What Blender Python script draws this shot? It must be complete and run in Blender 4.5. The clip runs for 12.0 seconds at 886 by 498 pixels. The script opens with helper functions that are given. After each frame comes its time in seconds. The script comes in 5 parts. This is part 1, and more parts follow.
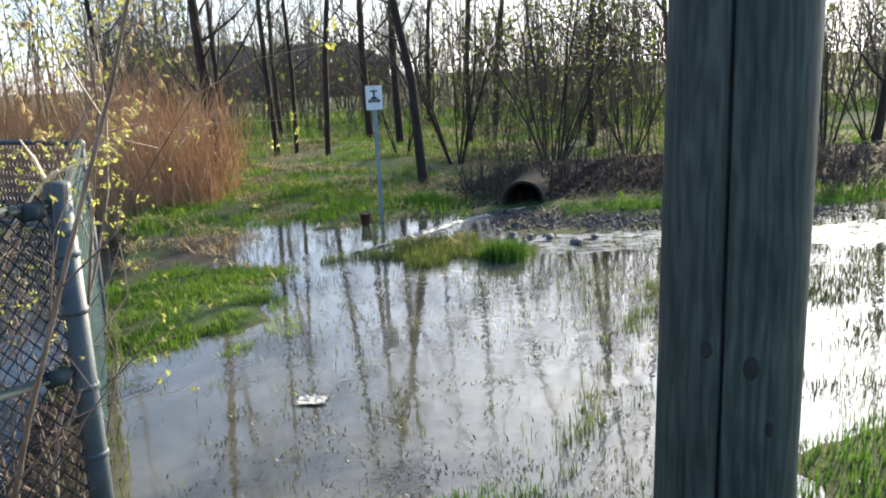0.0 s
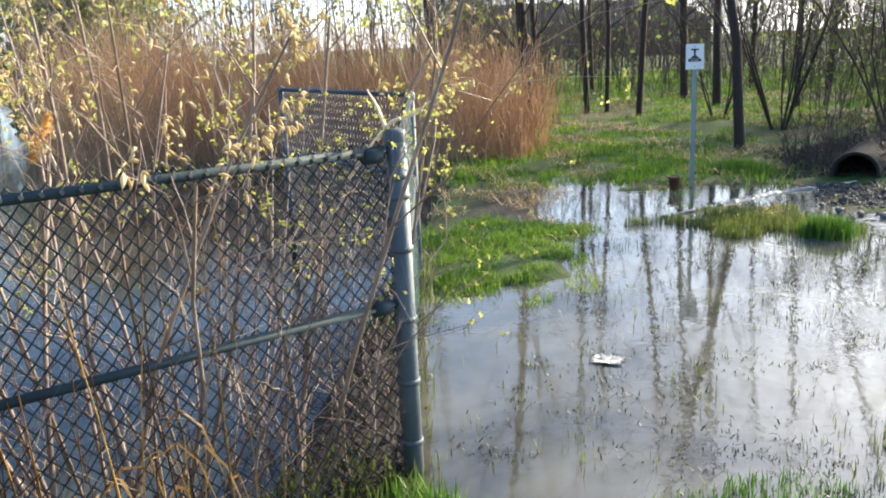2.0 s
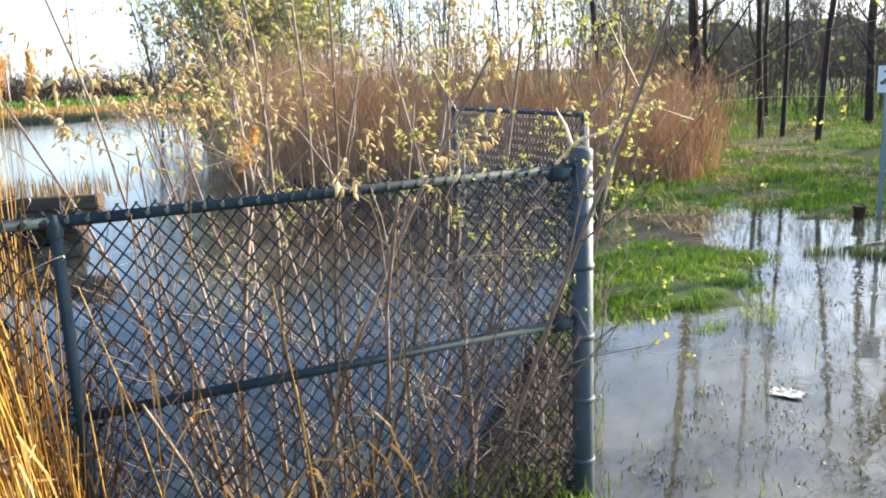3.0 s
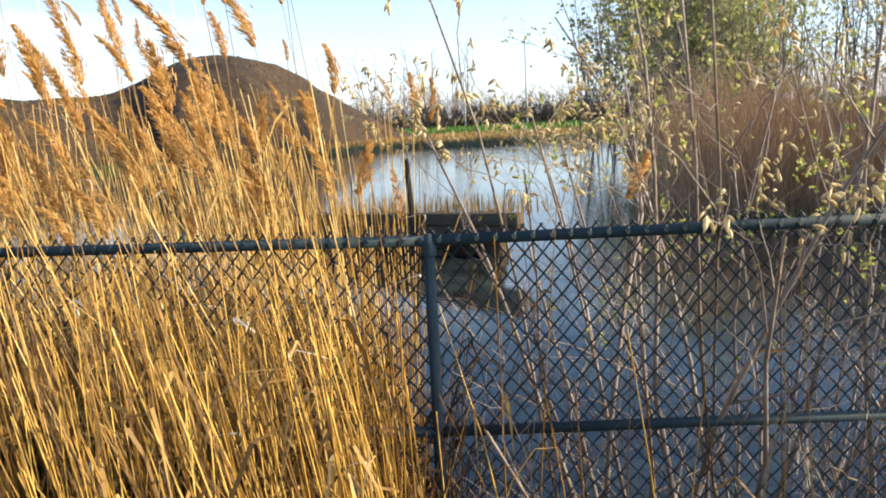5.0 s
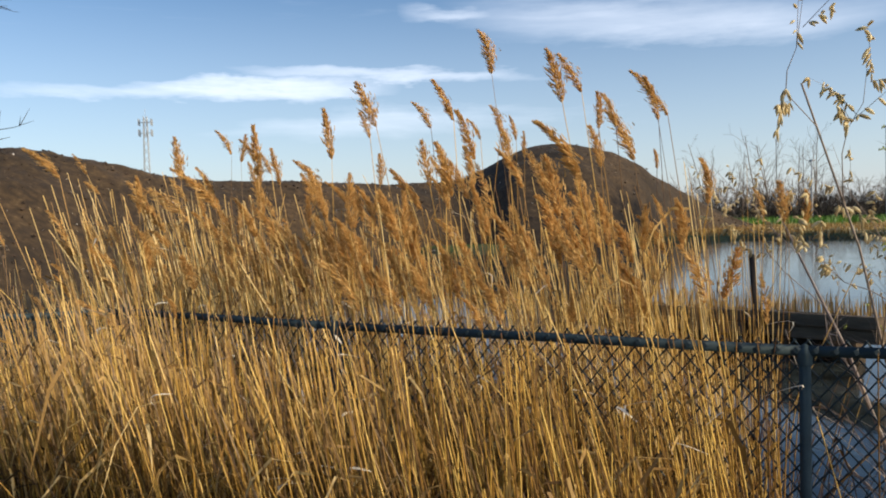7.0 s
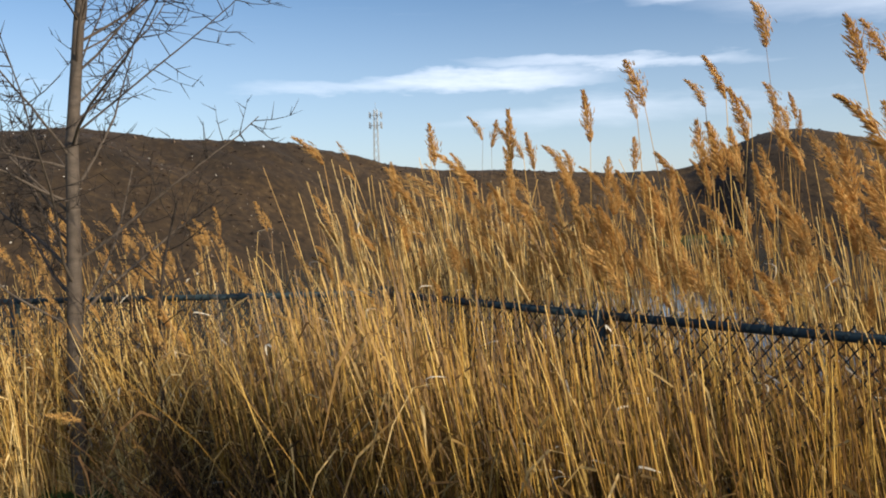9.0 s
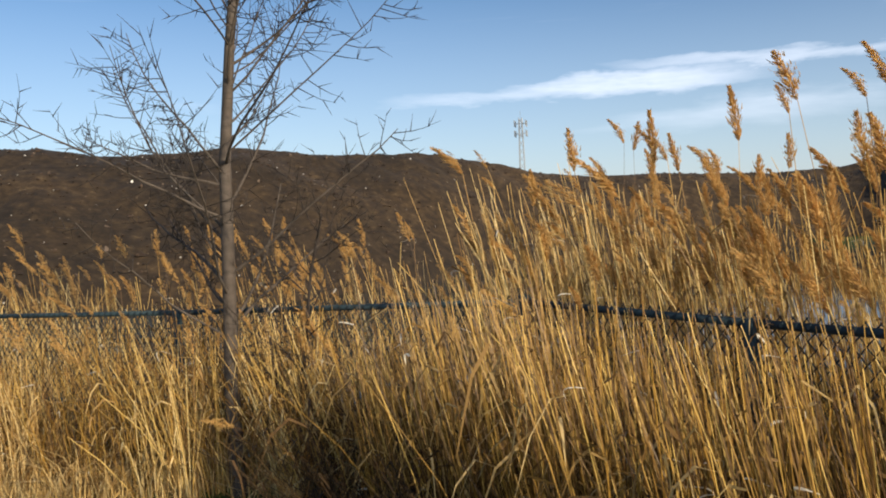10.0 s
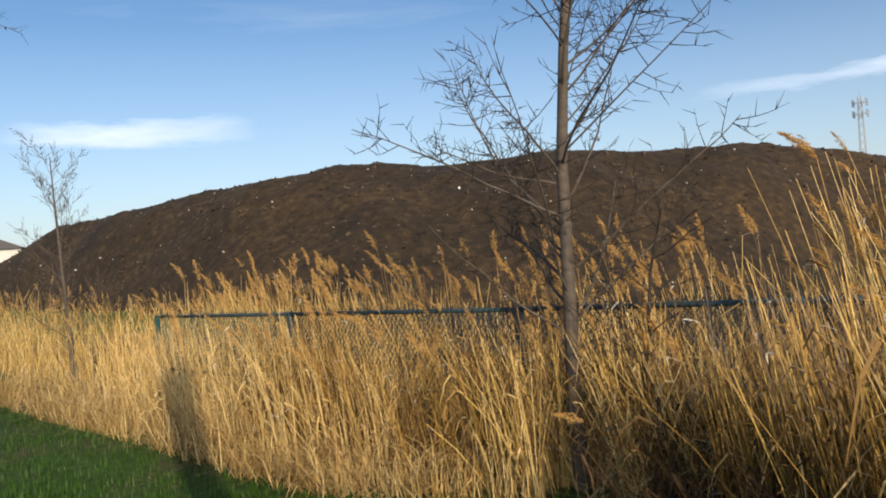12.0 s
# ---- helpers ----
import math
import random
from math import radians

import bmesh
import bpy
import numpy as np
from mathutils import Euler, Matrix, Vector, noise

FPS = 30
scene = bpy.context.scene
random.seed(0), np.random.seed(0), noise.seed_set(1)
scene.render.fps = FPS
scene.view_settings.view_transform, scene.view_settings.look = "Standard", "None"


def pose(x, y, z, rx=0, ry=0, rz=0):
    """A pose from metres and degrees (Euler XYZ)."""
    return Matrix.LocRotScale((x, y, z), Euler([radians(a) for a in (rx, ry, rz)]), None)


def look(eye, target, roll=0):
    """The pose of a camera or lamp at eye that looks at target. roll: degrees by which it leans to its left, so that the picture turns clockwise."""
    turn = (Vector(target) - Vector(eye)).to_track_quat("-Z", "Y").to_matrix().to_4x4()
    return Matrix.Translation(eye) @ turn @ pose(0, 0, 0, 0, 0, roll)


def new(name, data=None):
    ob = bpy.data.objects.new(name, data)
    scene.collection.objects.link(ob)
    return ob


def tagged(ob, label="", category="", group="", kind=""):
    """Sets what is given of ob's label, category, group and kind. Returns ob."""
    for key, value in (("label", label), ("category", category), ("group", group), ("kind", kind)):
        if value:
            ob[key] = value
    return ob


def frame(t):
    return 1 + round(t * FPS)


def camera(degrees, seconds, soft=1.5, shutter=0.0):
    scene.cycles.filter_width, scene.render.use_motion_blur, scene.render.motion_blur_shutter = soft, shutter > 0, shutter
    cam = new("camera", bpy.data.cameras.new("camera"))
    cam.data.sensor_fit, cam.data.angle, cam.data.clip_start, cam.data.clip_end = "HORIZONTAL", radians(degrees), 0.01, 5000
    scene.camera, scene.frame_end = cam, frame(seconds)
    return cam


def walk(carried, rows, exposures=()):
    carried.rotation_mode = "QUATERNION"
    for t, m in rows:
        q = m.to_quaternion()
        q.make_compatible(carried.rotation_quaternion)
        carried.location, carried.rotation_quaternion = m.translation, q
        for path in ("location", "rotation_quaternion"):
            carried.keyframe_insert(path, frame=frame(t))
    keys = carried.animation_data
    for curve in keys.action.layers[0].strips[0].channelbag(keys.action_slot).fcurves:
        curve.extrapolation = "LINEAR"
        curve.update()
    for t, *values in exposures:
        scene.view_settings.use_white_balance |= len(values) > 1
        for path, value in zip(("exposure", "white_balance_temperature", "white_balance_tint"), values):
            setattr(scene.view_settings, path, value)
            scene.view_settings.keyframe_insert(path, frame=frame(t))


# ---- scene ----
cam = camera(55.0, 12.0, soft=1.9)
walk(cam, [
    (0.0, look((0.021, 0.145, 1.559), (0.004, 2.103, 1.151), -3.0)),
    (0.5, look((0.032, 0.19, 1.56), (-0.094, 2.128, 1.082), -1.9)),
    (1.0, look((0.082, 0.196, 1.558), (-0.267, 2.091, 1.023), -1.6)),
    (1.5, look((0.059, 0.173, 1.565), (-0.398, 2.051, 1.052), -1.7)),
    (2.0, look((-0.022, 0.127, 1.557), (-0.716, 1.943, 1.09), -2.6)),
    (2.5, look((-0.087, 0.055, 1.555), (-0.975, 1.798, 1.14), -2.8)),
    (2.7, look((-0.097, 0.018, 1.556), (-1.033, 1.738, 1.145), -2.7)),
    (4.3, look((-0.01, 0.24, 1.555), (-1.507, 1.518, 1.203), -1.2)),
    (4.5, look((-0.045, 0.248, 1.555), (-1.608, 1.449, 1.215), -1.6)),
    (5.0, look((-0.105, 0.263, 1.543), (-1.81, 1.263, 1.237), -2.9)),
    (5.5, look((-0.046, 0.204, 1.561), (-1.847, 1.04, 1.317), -1.4)),
    (6.0, look((0.078, 0.116, 1.597), (-1.825, 0.71, 1.425), -2.1)),
    (6.5, look((0.182, 0.033, 1.623), (-1.788, 0.372, 1.527), -1.9)),
    (6.7, look((0.153, 0.033, 1.626), (-1.82, 0.351, 1.541), -1.7)),
    (8.3, look((0.030, -0.130, 1.608), (-1.966, -0.038, 1.531), -0.6)),
    (8.5, look((0.035, -0.135, 1.610), (-1.963, -0.156, 1.528), -0.75)),
    (9.0, pose(-0.010, -0.146, 1.612, 87.35, 1.22, 95.70)),
    (9.5, pose(-0.048, -0.127, 1.605, 87.74, 2.19, 100.89)),
    (10.0, pose(-0.057, -0.114, 1.608, 88.25, 2.70, 105.57)),
    (10.5, pose(-0.101, -0.134, 1.596, 88.13, 4.00, 111.31)),
    (11.0, pose(-0.089, -0.153, 1.598, 88.69, 3.88, 115.77)),
    (11.5, pose(-0.053, -0.165, 1.600, 88.35, 3.09, 119.95)),
    (12.0, pose(-0.025, -0.225, 1.600, 89.54, 4.52, 126.64)),
], exposures=[(0, 1.45), (2.7, 1.8), (4.4, 1.45), (5.5, 0.90), (6.5, 0.36), (8.5, 0.20), (12, 0.10)])

# ---- light ----
SUN_AZ, SUN_EL = -32.0, 20.0          # degrees: left of +y is positive
sun_dir = Vector((-math.sin(radians(SUN_AZ)) * math.cos(radians(SUN_EL)), math.cos(radians(SUN_AZ)) * math.cos(radians(SUN_EL)), math.sin(radians(SUN_EL))))
sun_lamp = bpy.data.lights.new("sun", "SUN")
sun_lamp.energy, sun_lamp.angle, sun_lamp.color = 4.6, radians(0.6), (1.0, 0.83, 0.575)
new("sun", sun_lamp).matrix_world = look(sun_dir * 50, (0, 0, 0))

world = bpy.data.worlds.new("sky")
scene.world = world
world.use_nodes = True
wt = world.node_tree
wt.nodes.clear()


def node(tree, kind, ins=None, operation="", data_type="", attribute_name=""):
    n = tree.nodes.new(kind)
    if operation:
        n.operation = operation
    if data_type:
        n.data_type = data_type
    if attribute_name:
        n.attribute_name = attribute_name
    for k, v in (ins or {}).items():
        if isinstance(v, bpy.types.NodeSocket):
            tree.links.new(v, n.inputs[k])
        else:
            n.inputs[k].default_value = v
    return n


def ramp(tree, fac, stops):
    n = tree.nodes.new("ShaderNodeValToRGB")
    tree.links.new(fac, n.inputs[0])
    while len(n.color_ramp.elements) < len(stops):
        n.color_ramp.elements.new(0.5)
    for e, (p, c) in zip(n.color_ramp.elements, stops):
        e.position, e.color = p, (*c, 1) if len(c) == 3 else c
    return n.outputs[0]


sky = node(wt, "ShaderNodeTexSky")
sky.sky_type, sky.sun_disc, sky.sun_elevation, sky.sun_rotation = "NISHITA", False, radians(SUN_EL), radians(-SUN_AZ)
sky.air_density, sky.dust_density, sky.ozone_density = 1.0, 0.8, 4.6
co = node(wt, "ShaderNodeTexCoord")
sep = node(wt, "ShaderNodeSeparateXYZ", {0: co.outputs["Generated"]})


def calc(op, a, b=0.0, c=0.0, clamp=False):
    n = node(wt, "ShaderNodeMath", {0: a, 1: b, 2: c}, operation=op)
    n.use_clamp = clamp
    return n.outputs[0]


# bearing (degrees left of +y) and height over the horizon
bearing = calc("MULTIPLY", calc("ARCTAN2", calc("MULTIPLY", sep.outputs[0], -1.0), sep.outputs[1]), 57.2958)
height = calc("MULTIPLY", calc("ARCSINE", sep.outputs[2]), 57.2958)
place = node(wt, "ShaderNodeCombineXYZ", {0: bearing, 1: height, 2: 0.0})
wisp = node(wt, "ShaderNodeMapping", {0: place.outputs[0], "Scale": (0.055, 0.42, 1), "Rotation": (0, 0, radians(1.5))})
wn = node(wt, "ShaderNodeTexNoise", {"Vector": wisp.outputs[0], "Scale": 1.0, "Detail": 6.0, "Roughness": 0.58, "Distortion": 0.35})
edge = node(wt, "ShaderNodeMapping", {0: place.outputs[0], "Scale": (0.16, 0.7, 1)})
en = node(wt, "ShaderNodeTexNoise", {"Vector": edge.outputs[0], "Scale": 1.0, "Detail": 5.0, "Roughness": 0.6})
wander = calc("MULTIPLY_ADD", en.outputs["Fac"], 2.6, -1.3)
# one long cirrus bank low over the mound, with thinner bars above it and towards the wood
cloud = calc("MULTIPLY", calc("MULTIPLY_ADD", wn.outputs["Fac"], 3.0, -1.6, clamp=True), 0.16)
for mid, half, level, slope, thick, strength in ((97.0, 15.0, 8.3, -0.02, 0.95, 0.95), (84.0, 13.0, 9.3, 0.03, 0.7, 0.7), (82.0, 22.0, 6.0, 0.0, 2.0, 0.5), (146.0, 9.0, 8.3, 0.0, 1.2, 0.85), (66.0, 16.0, 12.0, 0.05, 2.0, 0.55), (80.0, 4.0, 13.0, 0.1, 0.8, 0.45), (121.0, 4.0, 8.0, 0.0, 1.0, 0.4)):
    off = calc("SUBTRACT", calc("ADD", height, wander), calc("MULTIPLY_ADD", calc("SUBTRACT", bearing, mid), slope, level))
    across = calc("SUBTRACT", 1.0, calc("POWER", calc("ABSOLUTE", calc("DIVIDE", off, thick)), 1.6), clamp=True)
    along_bar = calc("SUBTRACT", 1.0, calc("POWER", calc("ABSOLUTE", calc("DIVIDE", calc("SUBTRACT", bearing, mid), half)), 2.0), clamp=True)
    bar_fac = calc("MULTIPLY", calc("MULTIPLY", across, along_bar), calc("MULTIPLY_ADD", wn.outputs["Fac"], 1.8 * strength, -0.15 * strength, clamp=True))
    cloud = calc("MAXIMUM", cloud, bar_fac)
haze = node(wt, "ShaderNodeMapRange", {0: sep.outputs[2], 1: 0.0, 2: 0.26, 3: 0.34, 4: 0.0})
cf = calc("MAXIMUM", cloud, haze.outputs[0])
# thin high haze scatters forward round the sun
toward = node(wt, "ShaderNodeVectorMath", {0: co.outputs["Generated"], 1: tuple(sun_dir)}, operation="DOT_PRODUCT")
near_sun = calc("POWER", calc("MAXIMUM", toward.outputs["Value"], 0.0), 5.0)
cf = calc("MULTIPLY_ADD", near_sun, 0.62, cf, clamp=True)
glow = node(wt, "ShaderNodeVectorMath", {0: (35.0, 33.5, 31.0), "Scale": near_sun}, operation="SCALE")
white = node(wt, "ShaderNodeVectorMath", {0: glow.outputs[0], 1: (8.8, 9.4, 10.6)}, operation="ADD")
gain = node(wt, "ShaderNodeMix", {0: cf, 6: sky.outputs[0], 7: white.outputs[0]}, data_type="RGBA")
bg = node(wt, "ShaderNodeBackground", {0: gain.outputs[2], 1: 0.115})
node(wt, "ShaderNodeOutputWorld", {0: bg.outputs[0]})


# ---- materials ----
def material(name, stops, scale=8.0, rough=0.8, bump=0.3, bump_scale=60.0, metal=0.0, spec=0.4, stretch=(1, 1, 1), island=0.0, translucent=0.0, detail=6.0, coord="Object", distort=0.0, stain=None):
    m = bpy.data.materials.new(name)
    m.use_nodes = True
    t = m.node_tree
    b = t.nodes["Principled BSDF"]
    tc = node(t, "ShaderNodeTexCoord")
    mp = node(t, "ShaderNodeMapping", {0: tc.outputs[coord], "Scale": stretch})
    n1 = node(t, "ShaderNodeTexNoise", {"Vector": mp.outputs[0], "Scale": scale, "Detail": detail, "Roughness": 0.65, "Distortion": distort})
    fac = n1.outputs["Fac"]
    if island:
        g = node(t, "ShaderNodeNewGeometry")
        fac = node(t, "ShaderNodeMix", {0: island, 2: fac, 3: g.outputs["Random Per Island"]}).outputs[0]
    col = ramp(t, fac, stops)
    if stain:
        st = node(t, "ShaderNodeTexNoise", {"Vector": tc.outputs[coord], "Scale": stain[0], "Detail": 4.0, "Roughness": 0.6})
        sc = ramp(t, st.outputs["Fac"], [(0.35, stain[1]), (0.65, stain[2])])
        mixed = node(t, "ShaderNodeMix", {0: 1.0, 6: col, 7: sc}, data_type="RGBA")
        mixed.blend_type = "MULTIPLY"
        col = mixed.outputs[2]
    t.links.new(col, b.inputs["Base Color"])
    b.inputs["Roughness"].default_value, b.inputs["Metallic"].default_value = rough, metal
    b.inputs["Specular IOR Level"].default_value = spec
    if bump:
        n2 = node(t, "ShaderNodeTexNoise", {"Vector": mp.outputs[0], "Scale": bump_scale, "Detail": 5.0, "Roughness": 0.6})
        bp = node(t, "ShaderNodeBump", {"Strength": bump, "Distance": 0.02, "Height": n2.outputs["Fac"]})
        t.links.new(bp.outputs[0], b.inputs["Normal"])
    if translucent:
        tr = node(t, "ShaderNodeBsdfTranslucent", {0: col})
        mx = node(t, "ShaderNodeMixShader", {0: translucent, 1: b.outputs[0], 2: tr.outputs[0]})
        t.links.new(mx.outputs[0], t.nodes["Material Output"].inputs[0])
    return m


M = {}
# reed_stem darkened for self-shade of the front bed, pale_reed lightened for the lit belt
M["reed_stem"] = material("reed_stem", [(0.10, (0.050, 0.020, 0.003)), (0.38, (0.165, 0.080, 0.011)), (0.70, (0.37, 0.205, 0.032)), (1.0, (0.68, 0.455, 0.125))], scale=3, island=0.9, rough=0.5, bump=0, translucent=0.10)
M["pale_reed"] = material("pale_reed", [(0.10, (0.21, 0.105, 0.020)), (0.38, (0.50, 0.300, 0.072)), (0.70, (0.74, 0.510, 0.160)), (1.0, (0.88, 0.71, 0.36))], scale=3, island=0.9, rough=0.5, bump=0, translucent=0.25)
# dead brown stalks, coloured near black to carry the shade low in the reeds
M["shaded_dead_reed"] = material("shaded_dead_reed", [(0.1, (0.014, 0.007, 0.003)), (0.5, (0.042, 0.021, 0.007)), (1.0, (0.13, 0.068, 0.020))], scale=3, island=0.8, rough=0.8, bump=0, translucent=0.1)
M["reed_leaf"] = material("reed_leaf", [(0.1, (0.17, 0.085, 0.020)), (0.6, (0.39, 0.235, 0.070)), (1.0, (0.62, 0.46, 0.21))], scale=3, island=0.8, rough=0.6, bump=0, translucent=0.3)
M["pale_leaf"] = material("pale_leaf", [(0.1, (0.62, 0.54, 0.40)), (1.0, (0.84, 0.79, 0.68))], scale=6, island=0.6, rough=0.5, bump=0, translucent=0.3)
M["plume"] = material("plume", [(0.1, (0.29, 0.145, 0.042)), (0.5, (0.60, 0.36, 0.120)), (1.0, (0.84, 0.61, 0.29))], scale=9, island=0.30, rough=0.95, bump=0, translucent=0.45)
M["back_reed"] = material("back_reed", [(0.1, (0.29, 0.17, 0.090)), (0.5, (0.54, 0.37, 0.225)), (1.0, (0.78, 0.62, 0.42))], scale=0.5, island=0.6, rough=0.7, bump=0, translucent=0.45)
M["straw"] = material("straw", [(0.1, (0.25, 0.140, 0.042)), (0.55, (0.49, 0.325, 0.118)), (1.0, (0.72, 0.55, 0.27))], scale=3, island=0.8, rough=0.7, bump=0)
M["grass"] = material("grass", [(0.1, (0.030, 0.075, 0.010)), (0.45, (0.065, 0.155, 0.016)), (0.8, (0.12, 0.24, 0.028)), (1.0, (0.24, 0.30, 0.06))], scale=1.2, island=0.55, rough=0.5, bump=0, translucent=0.4)
# darker copy of grass: the shadow lying on this lawn is in the colour
M["shaded_lawn_grass"] = material("shaded_lawn_grass", [(0.1, (0.014, 0.043, 0.004)), (0.45, (0.033, 0.090, 0.007)), (0.8, (0.064, 0.145, 0.013)), (1.0, (0.14, 0.19, 0.034))], scale=1.2, island=0.55, rough=0.5, bump=0, translucent=0.35)
M["wet_grass"] = material("wet_grass", [(0.1, (0.05, 0.07, 0.015)), (0.5, (0.12, 0.17, 0.03)), (1.0, (0.26, 0.26, 0.09))], scale=1.2, island=0.7, rough=0.5, bump=0, translucent=0.35)
M["bank_grass"] = material("bank_grass", [(0.1, (0.040, 0.105, 0.008)), (0.50, (0.115, 0.235, 0.018)), (0.80, (0.22, 0.32, 0.040)), (1.0, (0.42, 0.38, 0.14))], scale=1.5, island=0.65, rough=0.55, bump=0, translucent=0.5)
M["weed"] = material("weed", [(0.1, (0.020, 0.030, 0.008)), (0.6, (0.055, 0.085, 0.018)), (1.0, (0.12, 0.14, 0.04))], scale=1.2, island=0.7, rough=0.5, bump=0, translucent=0.2)
M["bark"] = material("bark", [(0.2, (0.018, 0.013, 0.011)), (0.6, (0.045, 0.034, 0.028)), (1.0, (0.10, 0.078, 0.064))], scale=9, stretch=(4, 4, 0.7), rough=0.9, bump=0.8, bump_scale=24)
M["young_bark"] = material("young_bark", [(0.2, (0.04, 0.031, 0.025)), (0.6, (0.095, 0.075, 0.06)), (1.0, (0.20, 0.165, 0.135))], scale=7, stretch=(1.5, 1.5, 3), rough=0.8, bump=0.3, bump_scale=40)
M["twig"] = material("twig", [(0.2, (0.045, 0.031, 0.024)), (1.0, (0.13, 0.094, 0.072))], scale=4, island=0.5, rough=0.8, bump=0)
M["dark_twig"] = material("dark_twig", [(0.2, (0.016, 0.012, 0.010)), (1.0, (0.045, 0.034, 0.027))], scale=4, island=0.5, rough=0.8, bump=0)
M["brush_twig"] = material("brush_twig", [(0.2, (0.075, 0.052, 0.036)), (0.6, (0.13, 0.095, 0.066)), (1.0, (0.22, 0.165, 0.115))], scale=2, island=0.6, rough=0.85, bump=0)
# twig colour lightened to paint in the haze of distance
M["haze_paled_twig"] = material("haze_paled_twig", [(0.2, (0.13, 0.10, 0.085)), (1.0, (0.24, 0.195, 0.165))], scale=1, island=0.5, rough=0.9, bump=0)
M["shrub_bark"] = material("shrub_bark", [(0.2, (0.075, 0.052, 0.042)), (0.5, (0.22, 0.165, 0.13)), (0.85, (0.50, 0.42, 0.36))], scale=9, stretch=(1, 1, 0.5), island=0.2, rough=0.55, bump=0.2, bump_scale=50)
M["young_leaf"] = material("young_leaf", [(0.1, (0.26, 0.29, 0.05)), (0.5, (0.44, 0.45, 0.10)), (1.0, (0.62, 0.60, 0.24))], scale=3, island=0.7, rough=0.5, bump=0, translucent=0.5)
M["catkin"] = material("catkin", [(0.1, (0.50, 0.38, 0.18)), (0.5, (0.70, 0.57, 0.32)), (1.0, (0.86, 0.78, 0.54))], scale=3, island=0.6, rough=0.9, bump=0, translucent=0.4)
M["far_leaf"] = material("far_leaf", [(0.1, (0.07, 0.12, 0.02)), (0.5, (0.15, 0.22, 0.04)), (1.0, (0.27, 0.32, 0.09))], scale=1, island=0.7, rough=0.7, bump=0, translucent=0.4)
M["willow_leaf"] = material("willow_leaf", [(0.1, (0.19, 0.22, 0.06)), (0.5, (0.34, 0.36, 0.12)), (1.0, (0.50, 0.48, 0.22))], scale=1, island=0.7, rough=0.7, bump=0, translucent=0.45)
M["soil"] = material("soil", [(0.28, (0.009, 0.0055, 0.0028)), (0.46, (0.024, 0.0148, 0.0068)), (0.60, (0.046, 0.0295, 0.0135)), (0.78, (0.11, 0.078, 0.040))], scale=3.2, detail=13, rough=0.95, bump=1.0, bump_scale=6.0, stain=(0.22, (0.62, 0.60, 0.58), (1.45, 1.36, 1.20)))
M["clod"] = material("clod", [(0.1, (0.018, 0.011, 0.007)), (0.7, (0.06, 0.038, 0.025)), (1.0, (0.16, 0.12, 0.09))], island=0.8, scale=3, rough=0.95, bump=0.3)
M["pale_stone"] = material("pale_stone", [(0.1, (0.35, 0.32, 0.28)), (1.0, (0.75, 0.72, 0.68))], island=0.7, scale=3, rough=0.8, bump=0.2)
M["gravel"] = material("gravel", [(0.1, (0.022, 0.023, 0.028)), (0.6, (0.06, 0.062, 0.07)), (1.0, (0.17, 0.165, 0.165))], island=0.7, scale=5, rough=0.7, bump=0.3)
M["knot_wood"] = material("knot_wood", [(0.2, (0.014, 0.016, 0.015)), (1.0, (0.04, 0.046, 0.043))], scale=30, rough=0.9, bump=0.4)
M["galvanised"] = material("galvanised", [(0.2, (0.044, 0.063, 0.079)), (0.6, (0.080, 0.110, 0.132)), (1.0, (0.15, 0.19, 0.215))], scale=14, stretch=(1, 1, 0.35), rough=0.55, metal=0.15, bump=0.15, bump_scale=90)
M["vinyl"] = material("vinyl", [(0.2, (0.016, 0.030, 0.037)), (0.7, (0.036, 0.060, 0.072)), (1.0, (0.07, 0.105, 0.12))], scale=10, rough=0.7, spec=0.25, bump=0.12, bump_scale=120)
M["wire"] = material("wire", [(0.2, (0.010, 0.018, 0.024)), (1.0, (0.036, 0.058, 0.068))], scale=6, rough=0.6, spec=0.2, bump=0)
M["teal_wire"] = material("teal_wire", [(0.2, (0.006, 0.045, 0.05)), (1.0, (0.022, 0.105, 0.11))], scale=6, rough=0.7, spec=0.2, bump=0)
M["sign_white"] = material("sign_white", [(0.2, (0.70, 0.71, 0.70)), (1.0, (0.84, 0.84, 0.82))], scale=6, rough=0.45, bump=0.05)
M["sign_ink"] = material("sign_ink", [(0.2, (0.012, 0.014, 0.02)), (1.0, (0.03, 0.034, 0.045))], scale=9, rough=0.5, bump=0)
M["sign_post"] = material("sign_post", [(0.2, (0.16, 0.22, 0.24)), (1.0, (0.30, 0.37, 0.40))], scale=12, stretch=(1, 1, 0.3), rough=0.5, metal=0.3, bump=0.1)
M["rusty"] = material("rusty", [(0.2, (0.035, 0.020, 0.014)), (0.6, (0.11, 0.055, 0.030)), (1.0, (0.22, 0.12, 0.07))], scale=16, rough=0.85, bump=0.5)
M["culvert_steel"] = material("culvert_steel", [(0.2, (0.010, 0.008, 0.006)), (0.6, (0.028, 0.022, 0.017)), (1.0, (0.070, 0.058, 0.046))], scale=7, rough=0.85, metal=0.1, bump=0.4)
M["timber"] = material("timber", [(0.2, (0.055, 0.038, 0.023)), (0.6, (0.14, 0.10, 0.062)), (1.0, (0.27, 0.20, 0.135))], scale=6, stretch=(0.4, 3, 3), rough=0.9, bump=0.6, bump_scale=30)
M["rag"] = material("rag", [(0.2, (0.50, 0.47, 0.40)), (1.0, (0.82, 0.80, 0.74))], scale=20, rough=0.9, bump=0.6)
M["tower_steel"] = material("tower_steel", [(0.2, (0.28, 0.30, 0.33)), (1.0, (0.42, 0.44, 0.47))], scale=1, rough=0.6, metal=0.3, bump=0)
